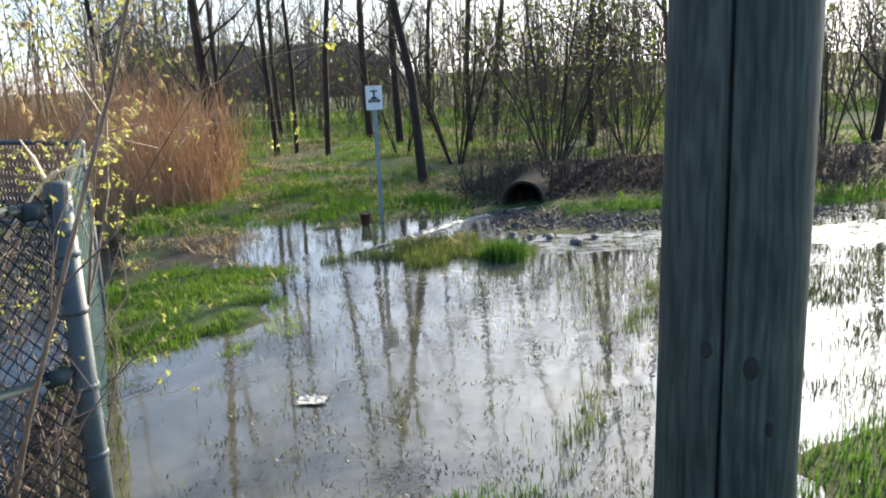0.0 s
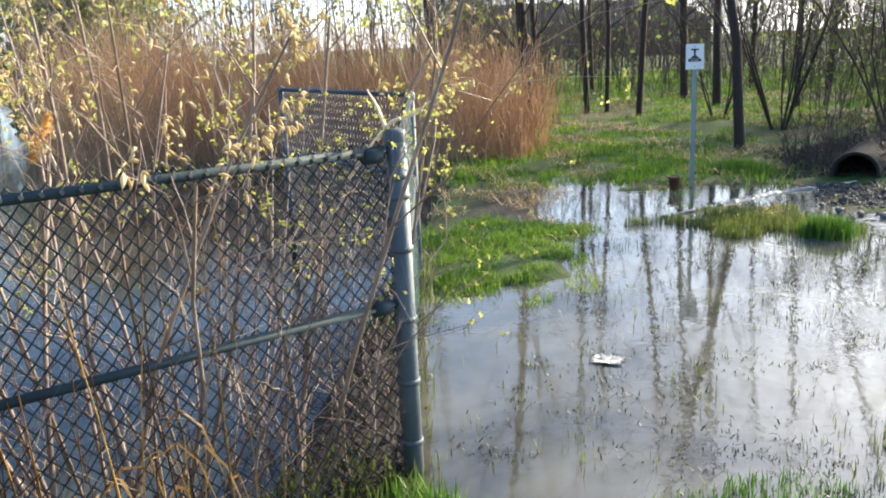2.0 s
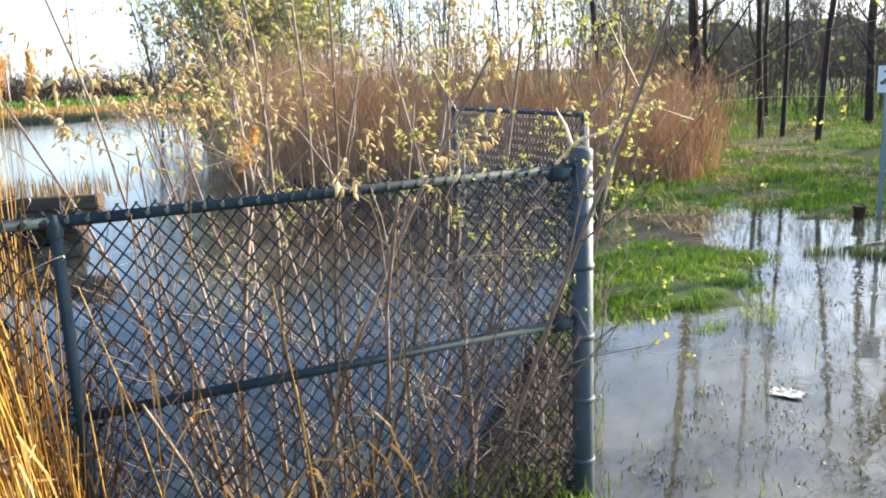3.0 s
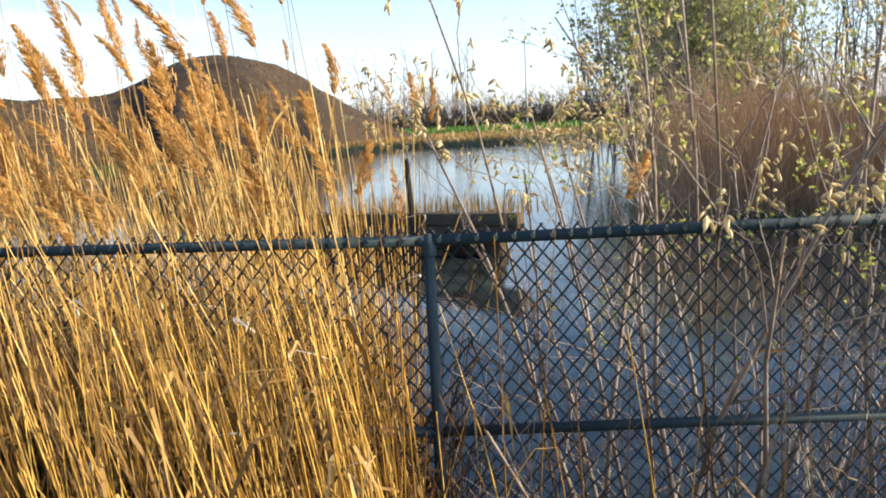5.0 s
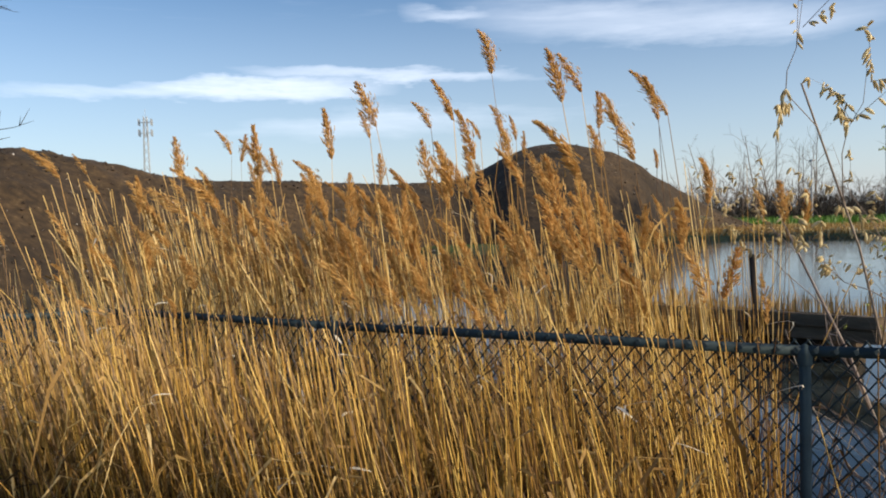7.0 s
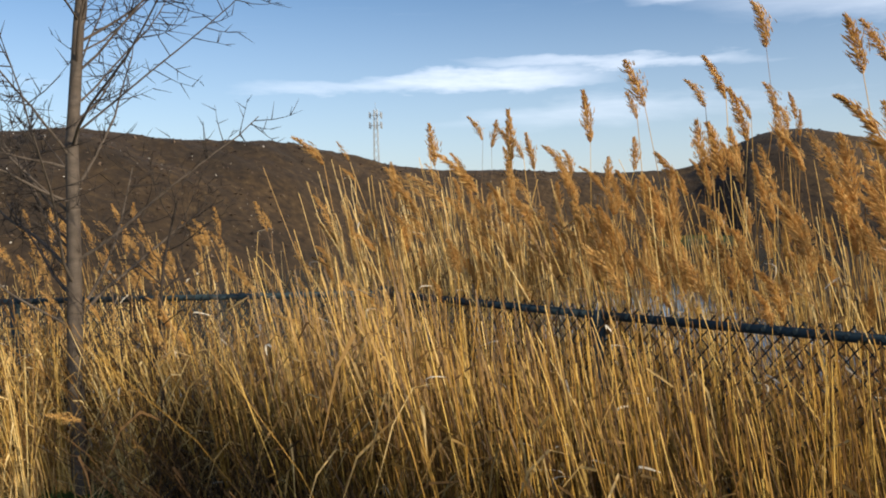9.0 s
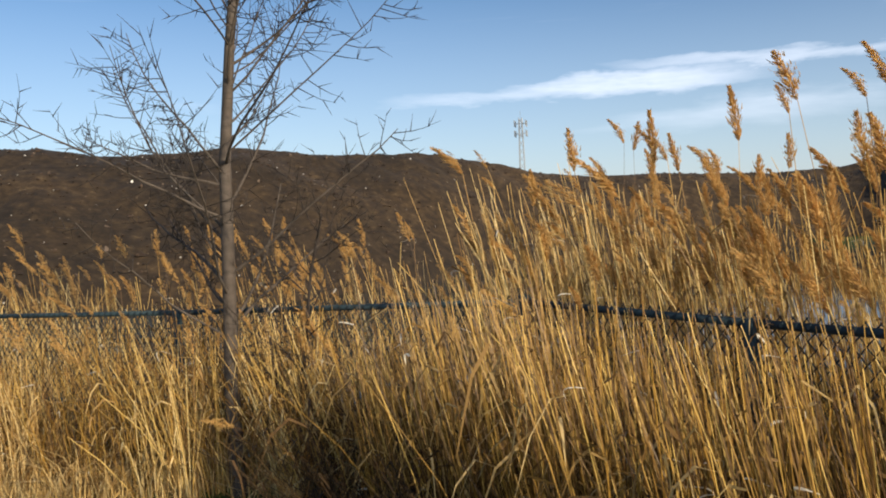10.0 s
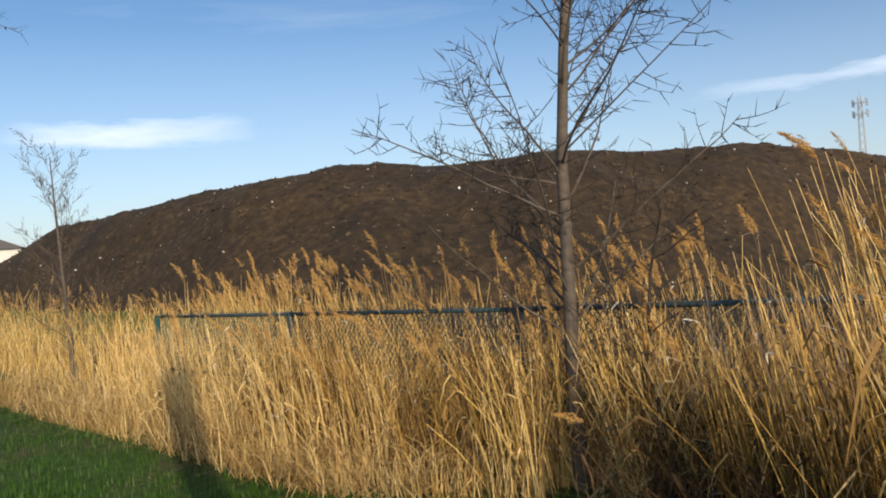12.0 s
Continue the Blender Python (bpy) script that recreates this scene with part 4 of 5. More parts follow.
# ---- sign, bucket, culvert, stones, rag ----
def warning_sign(x, y, turn):
    t = thing("warning_sign", (x, y, 0), "small white sign with a black pictogram on a thin steel post", "sign", turn=turn)
    part("post", box_bm(0.045, 0.03, 1.60, 0.006, (0, 0, 0.64)), M["sign_post"], t)
    bm = box_bm(0.20, 0.004, 0.29, 0.0, (0, -0.022, 1.345))
    plate = part("plate", bm, M["sign_white"], t, "white rectangular plate")
    y0 = -0.027
    part("pictogram", box_bm(0.085, 0.003, 0.018, 0, (0, y0, 1.425)), M["sign_ink"], plate)
    part("pictogram", box_bm(0.022, 0.003, 0.075, 0, (0, y0, 1.385)), M["sign_ink"], plate)
    bm = bmesh.new()
    q = [(-0.05, 1.325), (0.05, 1.325), (0.028, 1.352), (-0.028, 1.352)]
    bm.faces.new([bm.verts.new((a, y0, b)) for a, b in q])
    bmesh.ops.solidify(bm, geom=bm.faces[:], thickness=0.002)
    part("pictogram", bm, M["sign_ink"], plate)
    part("pictogram", box_bm(0.145, 0.003, 0.034, 0.001, (0, y0, 1.305)), M["sign_ink"], plate)
    for k in range(3):
        part("caption_bar", box_bm(0.018, 0.002, 0.008, 0, (-0.03 + 0.03 * k, y0 - 0.003, 1.303)), M["sign_white"], plate)
    for ob in (plate, *plate.children):
        ob.data.transform(Matrix.Translation((0, 0, 1.325)) @ Matrix.Diagonal((0.87, 1, 0.87, 1)) @ Matrix.Translation((0, 0, -1.345)))
    for z in (1.425, 1.225):
        part("bolt", box_bm(0.012, 0.006, 0.012, 0.002, (0, y0, z)), M["sign_post"], t)
    return t


warning_sign(-0.705, 9.31, 4)


def bucket(x, y):
    t = thing("valve_bucket", (x, y, 0.0), "rusty dark bucket-like valve cover standing in shallow water", "bucket")
    V, F = lathe([(0.001, -0.04), (0.040, -0.04), (0.058, 0.115), (0.068, 0.12), (0.068, 0.138), (0.056, 0.138), (0.048, 0.04), (0.001, 0.04)], 20)
    part("body", (V, F, 1), M["rusty"], t)
    V, F = lathe([(0.001, 0.118), (0.04, 0.128), (0.056, 0.118)], 14)
    part("debris", (V, F), M["straw"], t, "dry debris in the top")
    return t


bucket(-0.86, 9.05)


def culvert(x, y):
    t = thing("culvert_pipe", (x, y, 0.045), "old corrugated steel culvert pipe sticking out of the bank", "culvert", turn=-14)
    n = 60
    prof_out = [(0.240 + 0.010 * math.sin(i * 1.1), i * 0.03) for i in range(n)]
    prof_in = [(0.208 + 0.010 * math.sin(i * 1.1), i * 0.03) for i in reversed(range(n))]
    V, F = lathe(prof_out + [(0.224, n * 0.03)] + prof_in + [(0.240, 0.0)], 28)
    V = V @ np.array(Euler((-math.pi / 2, 0, 0)).to_matrix()).T
    part("barrel", (V, F, 1), M["culvert_steel"], t)
    V, F = lathe([(0.215, 1.2), (0.001, 1.2)], 28)
    V = V @ np.array(Euler((-math.pi / 2, 0, 0)).to_matrix()).T
    part("silt", (V, F), M["soil"], t)
    return t


culvert(0.89, 9.85)


def rapids():
    # quick thin water running out of the culvert over the gravel
    n = 160
    s = np.linspace(0, 1, n)
    x = 0.92 - 1.75 * s ** 1.15 + 0.05 * np.sin(s * 9)
    y = 9.75 - 1.1 * s - 0.95 * s ** 2
    w = 0.30 * (1 - s) + 0.07
    u = np.linspace(-1, 1, 15)
    X, Y = x[:, None] + u[None] * w[:, None] * 0.75, y[:, None] + u[None] * w[:, None] * 0.65
    Z = FLOOD_Z + 0.004 + 0.030 * (1 - u[None] ** 2) * (0.6 + vnoise(X, Y, 9.0, 1.0) + 0.5 * vnoise(X, Y, 22.0, 2.0)) - 0.012 * (np.abs(u[None]) > 0.95)
    i = np.arange(n * 15).reshape(n, 15)
    f = np.stack([i[:-1, :-1], i[1:, :-1], i[1:, 1:], i[:-1, 1:]], -1).reshape(-1, 4)
    tagged(new("running_water", mesh_of("running_water", np.stack([X, Y, Z], -1).reshape(-1, 3), [f], [M["rapid_water"]], smooth=True)), "glittering run of water from the culvert", "water", kind="structure")


rapids()


def shallows():
    """Broken water spreading over the gravel beside the run."""
    n, m = 150, 50
    U, W = np.meshgrid(np.linspace(0, 1, n), np.linspace(-1, 1, m), indexing="ij")
    X = -0.1 + 5.2 * U
    Y = 7.75 - 0.28 * U + W * (0.28 + 0.42 * np.sin(np.pi * np.clip(U * 1.05, 0, 1)) ** 0.6) * (1 + 0.5 * vnoise(X, W, 1.3, 7.0))
    swell = vnoise(X, Y, 7.0, 4.0) + 0.6 * vnoise(X, Y, 17.0, 6.0)
    Z = FLOOD_Z + 0.003 + 0.012 * swell - 0.05 * smooth01((np.maximum(np.abs(W), np.abs(2 * U - 1)) - 0.6) / 0.4)
    i = np.arange(n * m).reshape(n, m)
    f = np.stack([i[:-1, :-1], i[1:, :-1], i[1:, 1:], i[:-1, 1:]], -1).reshape(-1, 4)
    tagged(new("rippled_water", mesh_of("rippled_water", np.stack([X, Y, Z], -1).reshape(-1, 3), [f], [M["rapid_water"]], smooth=True)), "bright broken water over the gravel in front of the culvert", "water", kind="structure")


shallows()

n = 2800
gxy = np.column_stack([rng.normal(1.65, 0.55, n), 8.55 + rng.normal(0, 0.20, n)])
gxy[:1200, 0] = rng.uniform(1.2, 4.2, 1200)
gp = np.column_stack([gxy, np.maximum(ground_height(gxy[:, 0], gxy[:, 1]), FLOOD_Z) + rng.uniform(-0.01, 0.02, n)])
n = 3900
more = np.column_stack([rng.uniform(0.45, 1.9, 1100), rng.uniform(8.75, 9.6, 1100)])
gxy = np.concatenate([gxy, more])
gp = np.concatenate([gp, np.column_stack([more, np.maximum(ground_height(more[:, 0], more[:, 1]), FLOOD_Z) + rng.uniform(-0.01, 0.02, 1100)])])
lumps("gravel", n, gp, rng.gamma(2, 0.0045, n) + 0.004, M["gravel"], "wet dark gravel spilt in front of the culvert", "gravel")
for x, y, s in ((0.62, 8.1, 0.05), (0.78, 7.98, 0.045), (0.95, 7.9, 0.06), (0.70, 7.75, 0.035), (1.15, 7.62, 0.075), (1.35, 7.8, 0.045), (0.5, 8.35, 0.04)):
    bm = bmesh.new()
    bmesh.ops.create_icosphere(bm, subdivisions=2, radius=s * 0.75)
    for v in bm.verts:
        v.co *= 1 + 0.35 * noise.noise(v.co * 18 + Vector((x * 9, y * 7, 0)))
        v.co.z *= 0.65
    ob = part("stone", bm, M["gravel"], None)
    ob.location = (x, y, 0.01)
    tagged(ob, "dark wet stone lying in the flood water", "stone", "stones by the culvert")


def rag(x, y):
    bm = bmesh.new()
    bmesh.ops.create_grid(bm, x_segments=18, y_segments=12, size=0.5)
    for v in bm.verts:
        a = noise.noise(Vector((v.co.x * 5, v.co.y * 5, 1)))
        b = noise.noise(Vector((v.co.x * 11, v.co.y * 9, 4)))
        v.co = Vector((v.co.x * 0.125 * (1 + 0.5 * b), v.co.y * 0.10 * (1 + 0.5 * a), 0.006 + 0.016 * max(0, a + 0.3) * (1 - abs(v.co.x)) + 0.006 * b))
    bmesh.ops.solidify(bm, geom=bm.faces[:], thickness=0.004)
    ob = part("wet_rag", bm, M["rag"], None)
    ob.location = (x, y, FLOOD_Z)
    return tagged(ob, "crumpled off-white scrap of litter in the water", "litter")


rag(-0.70, 4.13)


# ---- trees ----
def grow(base, way, length, radius, levels, kids, angle, ratio, rise=0.25, wobble=0.10, start=0.25, k=6, seed=0, taper=0.35, thin=(0.35, 0.55), least=0.0012):
    """Centre lines of a branching thing, by level: list of (P (n,k,3), R (n,k)). base, way, length and radius may be one or many."""
    g = np.random.default_rng(seed)
    b, d = np.atleast_2d(np.array(base, float)), unit(np.atleast_2d(np.array(way, float)))
    L, r = np.broadcast_to(np.array(length, float), len(b)), np.broadcast_to(np.array(radius, float), len(b))
    out = []
    for lv in range(levels):
        n = len(b)
        P, D = np.zeros((n, k, 3)), np.zeros((n, k, 3))
        P[:, 0], D[:, 0] = b, d
        q = d
        for i in range(1, k):
            q = unit(q + g.normal(0, wobble * (0.5 if lv == 0 else 1.0), (n, 3)) + np.array([0, 0, rise * (0.15 if lv == 0 else 0.35)]))
            P[:, i] = P[:, i - 1] + q * (L / (k - 1))[:, None]
            D[:, i] = q
        R = r[:, None] * (1 - (1 - (taper if lv == 0 else 0.25)) * np.linspace(0, 1, k))[None]
        out.append((P, R))
        if lv + 1 == levels:
            break
        m = np.maximum(1, np.round(kids[min(lv, len(kids) - 1)] * g.uniform(0.8, 1.2, n))).astype(int)
        who = np.repeat(np.arange(n), m)
        order = np.concatenate([np.arange(c) for c in m])
        t = len(who)
        s = start + (0.98 - start) * (order + g.uniform(0.1, 0.9, t)) / m[who] if lv == 0 else g.uniform(0.2, 0.98, t)
        i = np.minimum((s * (k - 1)).astype(int), k - 2)
        f = (s * (k - 1) - i)[:, None]
        side = unit(np.cross(D[who, i], g.normal(0, 1, (t, 3))))
        ang = np.radians(angle[min(lv, len(angle) - 1)]) * g.uniform(0.7, 1.3, t)[:, None]
        b = P[who, i] * (1 - f) + P[who, i + 1] * f
        d = D[who, i] * np.cos(ang) + side * np.sin(ang)
        r = np.maximum(R[who, i] * g.uniform(*thin, t), least)
        L = L[who] * ratio[min(lv, len(ratio) - 1)] * g.uniform(0.6, 1.2, t) * (1.15 - 0.6 * s if lv == 0 else 1.0)
    return out


def coarse(P, R, keep):
    """The same lines with fewer points: enough for thin twigs."""
    i = np.unique(np.round(np.linspace(0, P.shape[1] - 1, keep)).astype(int))
    return P[:, i], R[:, i]


def leaf_cloud(P, per, size, slot_mat, name, spread=0.03, seed=1, droop=0.3, long=1.6, clump=3, low=-9.0):
    """Small folded leaves near the ends of the twigs P (n,k,3)."""
    g = np.random.default_rng(seed)
    n = len(P) * per
    who = np.repeat(np.arange(len(P)), per)
    s = g.uniform(0.3, 1.0, n) * (P.shape[1] - 1)
    i = np.minimum(s.astype(int), P.shape[1] - 2)
    f = (s - i)[:, None]
    o = P[who, i] * (1 - f) + P[who, i + 1] * f + g.normal(0, spread, (n, 3))
    o = o[o[:, 2] > low]
    n = len(o)
    o = np.repeat(o, clump, 0) + g.normal(0, size * 0.35, (n * clump, 3))
    m = len(o)
    d = unit(g.normal(0, 1, (m, 3)) + np.array([0, 0, -droop]))
    L = size * g.uniform(0.6, 1.3, m)[:, None]
    Q = np.stack([o, o + d * L * 0.5 + np.array([0, 0, 0.1]) * L, o + d * L], 1)
    W = L * np.array([[0.10, 0.5 / long, 0.04]])
    V, F = ribbons(Q, W, unit(np.cross(d, g.normal(0, 1, (m, 3)))))
    return mesh_of(name, V, [F], [slot_mat])


def catkin_cloud(P, per, size, slot_mat, name, seed=1, low=-9.0):
    """Soft drooping spindles set close along the twigs P (n,k,3)."""
    g = np.random.default_rng(seed)
    n = len(P) * per
    who = np.repeat(np.arange(len(P)), per)
    s = g.uniform(0.05, 1.0, n) * (P.shape[1] - 1)
    i = np.minimum(s.astype(int), P.shape[1] - 2)
    f = (s - i)[:, None]
    o = P[who, i] * (1 - f) + P[who, i + 1] * f
    along_twig = unit(P[who, i + 1] - P[who, i])
    keep = o[:, 2] > low + g.uniform(0, 0.2, n)
    o, along_twig = o[keep], along_twig[keep]
    n = len(o)
    d = unit(along_twig * 0.5 + g.normal(0, 0.40, (n, 3)) + np.array([0, 0, -0.65]))
    L = size * g.uniform(0.6, 1.3, n)[:, None]
    q = np.array([0.0, 0.3, 0.7, 1.0])
    C = o[:, None] + d[:, None] * L[:, None] * q[None, :, None] + np.array([0, 0, -0.25]) * (L[:, None] * q[None, :, None] ** 2)
    R = L * np.array([[0.05, 0.18, 0.17, 0.03]]) * g.uniform(0.8, 1.2, (n, 1))
    V, F = tubes(C, R, 4)
    return mesh_of(name, V, [F], [slot_mat], smooth=True)


def plant(name, levels, place, label, category, group="", bark="bark", fine="twig", sides=(10, 6, 4, 3, 3), leaves=None, first_name="trunk", kind=""):
    t = thing(name, place, label, category, group, kind)
    V, F = tubes(*levels[0], sides[0])
    part(first_name, (V, F, 1), M[bark], t)
    g = Geo()
    for i, (P, R) in enumerate(levels[1:]):
        g.add(*tubes(*coarse(P, R, (P.shape[1], 4, 2)[min(i, 2)]), sides[min(i + 1, len(sides) - 1)]), 0 if i == 0 else 1)
    if g.n:
        part("crown", g.mesh("crown", [M[bark], M[fine]], smooth=True), None, t)
    if leaves:
        part("leaves", leaves, None, t)
    return t


def foot(x, y):
    return (x, y, float(ground_height(x, y)) - 0.04)


# the bare young tree at the second fence run
lv = grow((0, 0, 0), (0.015, -0.028, 1), 4.8, 0.045, 4, (62, 20, 3), (56, 62, 58), (0.275, 0.19, 0.38), rise=0.13, wobble=0.075, start=0.17, seed=31, taper=0.22, thin=(0.17, 0.29), k=9, least=0.0029)
plant("young_tree", lv, foot(-4.06, -2.42), "bare young tree with a straight grey-brown trunk beside the reeds", "tree", bark="young_bark", fine="dark_twig")
lv = grow((0, 0, 0), (0.03, 0.22, 1), 1.55, 0.017, 4, (14, 9, 4), (46, 48, 45), (0.50, 0.36, 0.4), rise=0.1, wobble=0.14, start=0.25, seed=5, least=0.0016)
plant("bare_sapling", lv, foot(-4.12, -2.16), "thin crooked dark sapling among the reeds", "sapling", bark="bark", fine="dark_twig")
lv = grow((0, 0, 0), (0.0, 0.0, 1), 3.3, 0.042, 4, (24, 12, 4), (48, 46, 42), (0.30, 0.30, 0.4), rise=0.3, wobble=0.06, start=0.2, seed=21, taper=0.15, thin=(0.16, 0.3), least=0.003)
plant("young_tree", lv, foot(-6.35, -11.5), "small bare tree standing in pale reeds", "tree", bark="young_bark")
lv = grow((0, 0, 0), (0.02, -0.02, 1), 4.2, 0.05, 3, (10, 6), (40, 40), (0.25, 0.4), rise=0.3, wobble=0.04, start=0.6, seed=33, taper=0.2)
limb = grow((0, 0, 2.49), (-1.0, 0.42, 0.22), 0.98, 0.016, 3, (10, 5), (35, 40), (0.28, 0.4), rise=0.05, wobble=0.05, start=0.45, seed=8, taper=0.15)
lv = [lv[0]] + [(np.concatenate([a[0], b[0]]), np.concatenate([a[1], b[1]])) for a, b in ((lv[1], limb[0]), (lv[2], limb[1]))] + [limb[2]]
plant("young_tree", lv, foot(-0.85, -3.95), "bare tree with budding twigs on the lawn", "tree", bark="young_bark", leaves=leaf_cloud(limb[1][0], 2, 0.012, M["young_bark"], "foliage", spread=0.004, clump=2))

# wood behind the flooded lawn
WOOD = [(-3.89, 14.83, 0.14, 9.5, 41, 0.0), (-3.56, 18.39, 0.085, 10.0, 42, -0.06), (-3.19, 18.64, 0.07, 9.0, 43, 0.0), (-2.37, 17.53, 0.085, 10.5, 44, -0.03), (-1.92, 22.5, 0.14, 11.0, 45, 0.0), (-1.01, 20.0, 0.13, 10.0, 46, 0.0),
        (-0.32, 12.57, 0.10, 7.5, 47, -0.02), (2.9, 17.0, 0.10, 9.0, 48, 0.03), (4.6, 15.2, 0.15, 10.0, 49, -0.02), (7.23, 14.45, 0.11, 6.0, 50, 0.1), (3.8, 20.5, 0.12, 10.0, 51, 0.0), (-5.6, 22.0, 0.10, 10.0, 52, 0.02), (-7.5, 19.5, 0.10, 9.0, 53, 0.0),
        (0.6, 19.0, 0.09, 9.0, 54, 0.04), (1.4, 23.0, 0.11, 10.0, 55, 0.0), (-4.6, 24.5, 0.09, 10.0, 56, 0.0), (-0.4, 26.0, 0.10, 11.0, 57, 0.0), (6.3, 24.0, 0.12, 10.0, 58, 0.0), (5.6, 18.3, 0.09, 8.0, 59, -0.05)]
for x, y, r, h, sd, ln in WOOD:
    lv = grow((0, 0, 0), (ln, 0, 1), h, r * 0.75, 4, (26, 9, 5), (52, 48, 42), (0.27, 0.42, 0.5), rise=0.2, wobble=0.11, start=0.12, seed=sd, taper=0.25, thin=(0.16, 0.34), least=0.0022)
    plant("bare_tree", lv, foot(x, y), "tall leafless tree with a dark trunk on spring grass", "tree", "trees of the wood", sides=(9, 5, 3, 3))

# brush: many-stemmed bushes
def bush(x, y, stems, height, spread, seed, label, leaf=None, leaf_n=2, leaf_size=0.03, r=0.018, group="bushes", bark="bark", levels=3, name="bush", kids=(8, 4), clump=3, wobble=0.09, lean=(0, 0), long=1.6, low=-9.0, start=0.2):
    g = np.random.default_rng(seed)
    t = thing(name, foot(x, y), label, "bush", group)
    sunk = -min(foot(x, y)[2], 0.0)
    height, low = height + sunk, low + sunk
    ends = []
    for i in range(stems):
        a = g.uniform(0, 2 * np.pi)
        d = (math.cos(a) * spread * g.uniform(0.3, 1) + lean[0], math.sin(a) * spread * g.uniform(0.3, 1) + lean[1], 1)
        lv = grow((math.cos(a) * 0.10, math.sin(a) * 0.10, 0), d, height * g.uniform(0.65, 1.1), r * g.uniform(0.7, 1.2), levels, kids, (38, 40), (0.36, 0.4), rise=0.15, wobble=wobble, start=start, seed=seed * 31 + i, k=7)
        geo = Geo()
        for j, (P, R) in enumerate(lv):
            geo.add(*tubes(*coarse(P, R, (P.shape[1], 5, 3)[min(j, 2)]), (7, 4, 3)[min(j, 2)]), 0 if j == 0 else 1)
        part("stem", geo.mesh("stem", [M[bark], M["twig"] if bark == "bark" else M[bark]], smooth=True), None, t)
        ends.append(lv[-1][0])
    if leaf:
        if leaf == "catkin":
            tagged(part("foliage", catkin_cloud(np.concatenate(ends), leaf_n, leaf_size, M[leaf], "foliage", seed=seed, low=low), None, t), kind="stuff")
        else:
            part("foliage", leaf_cloud(np.concatenate(ends), leaf_n, leaf_size, M[leaf], "foliage", seed=seed, clump=clump, long=long, low=low), None, t)
    return t


bush(1.69, 13.4, 14, 4.2, 0.42, 61, "large many-stemmed bush in first leaf above the culvert", "young_leaf", 1, 0.04, 0.017, kids=(11, 6), clump=1, wobble=0.23)
bush(0.2, 14.6, 9, 3.2, 0.45, 62, "leafless brush thicket behind the flooded lawn", "far_leaf", 1, 0.04, 0.02, clump=1)
bush(3.2, 14.8, 10, 3.8, 0.5, 63, "many-stemmed budding bush on the bank", "far_leaf", 1, 0.04, 0.014, clump=1, wobble=0.23)
bush(-0.8, 16.5, 8, 3.0, 0.5, 64, "leafless brush thicket behind the flooded lawn", None, r=0.012, wobble=0.23, kids=(10, 6))
bush(7.4, 15.0, 9, 3.4, 0.5, 65, "dark bare bush with spreading stems", None, r=0.015, wobble=0.23, kids=(10, 6))
bush(4.3, 13.6, 8, 2.8, 0.5, 66, "leafless brush thicket on the bank", None, r=0.012, wobble=0.23, kids=(10, 6))
bush(-5.5, 20.0, 8, 3.4, 0.5, 67, "leafless brush thicket on the lawn's edge", None, r=0.012, wobble=0.23, kids=(10, 6))
bush(5.8, 13.2, 8, 2.6, 0.5, 68, "leafless brush thicket on the bank", "far_leaf", 1, 0.04, 0.018, clump=1)

# shrubs in first leaf just beyond the fence
SH = "shrub with thin pale stems and fresh yellow-green leaves behind the fence"
CA = "willow shrub covered in pale yellow catkins behind the fence"
for x, y, stems, h, kind, sd, ln in ((-1.55, 3.05, 2, 2.1, 0, 71, (0.10, -0.02)), (-1.62, 2.66, 2, 2.2, 0, 72, (0.12, 0.05)), (-2.0, 2.75, 2, 2.3, 0, 73, (0.0, 0.0)), (-1.85, 2.25, 2, 2.3, 0, 78, (0.0, 0.05)),
                                (-2.15, 2.15, 3, 1.9, 1, 74, (0.04, 0.05)), (-2.32, 2.45, 3, 2.0, 1, 75, (0.04, 0.05)), (-2.3, 3.2, 2, 2.4, 0, 76, (0.0, 0.0)), (-2.55, 2.75, 3, 2.3, 1, 77, (0.0, 0.05)),
                                (-2.8, 3.3, 2, 2.6, 0, 79, (0.0, 0.0)), (-2.75, 3.5, 2, 2.4, 0, 80, (0.0, 0.0)), (-2.35, 2.95, 2, 2.3, 0, 83, (0.05, 0.0)), (-2.25, 2.3, 3, 1.8, 1, 85, (0.06, 0.06)), (-2.6, 2.95, 2, 2.1, 1, 86, (0.02, 0.03))):
    bush(x, y, stems, h, 0.46 if kind else 0.42, sd, CA if kind else SH, "catkin" if kind else "young_leaf", 15 if kind else (3 if x > -2.1 else 1), 0.026 if kind else 0.0115, 0.0115, "shrubs at the fence", "shrub_bark", name="shrub", kids=(8, 5), clump=6, long=1.5, lean=ln, wobble=0.20, low=1.22 if kind else 0.75, start=0.26)
for x, y, sd in ((-1.42, 2.86, 301), (-1.60, 2.50, 302), (-1.85, 2.55, 303), (-1.45, 3.25, 304), (-1.75, 3.0, 305)):
    bush(x, y, 4, 1.05, 0.55, sd, "low tangle of dark bare stems inside the fence corner", None, r=0.006, group="shrubs at the fence", bark="shrub_bark", name="shrub", kids=(8, 5), wobble=0.24, start=0.15)
stick = thing("broken_branch", (0, 0, 0), "pale split branch lying over the corner post", "branch")
part("limb", tubes(np.array([[(-1.42, 2.86, 1.10), (-1.31, 2.84, 1.22), (-1.21, 2.80, 1.31), (-1.12, 2.79, 1.335), (-1.03, 2.80, 1.40)]]), np.array([[0.007, 0.009, 0.007, 0.005, 0.0015]]), 7), M["pale_leaf"], stick)
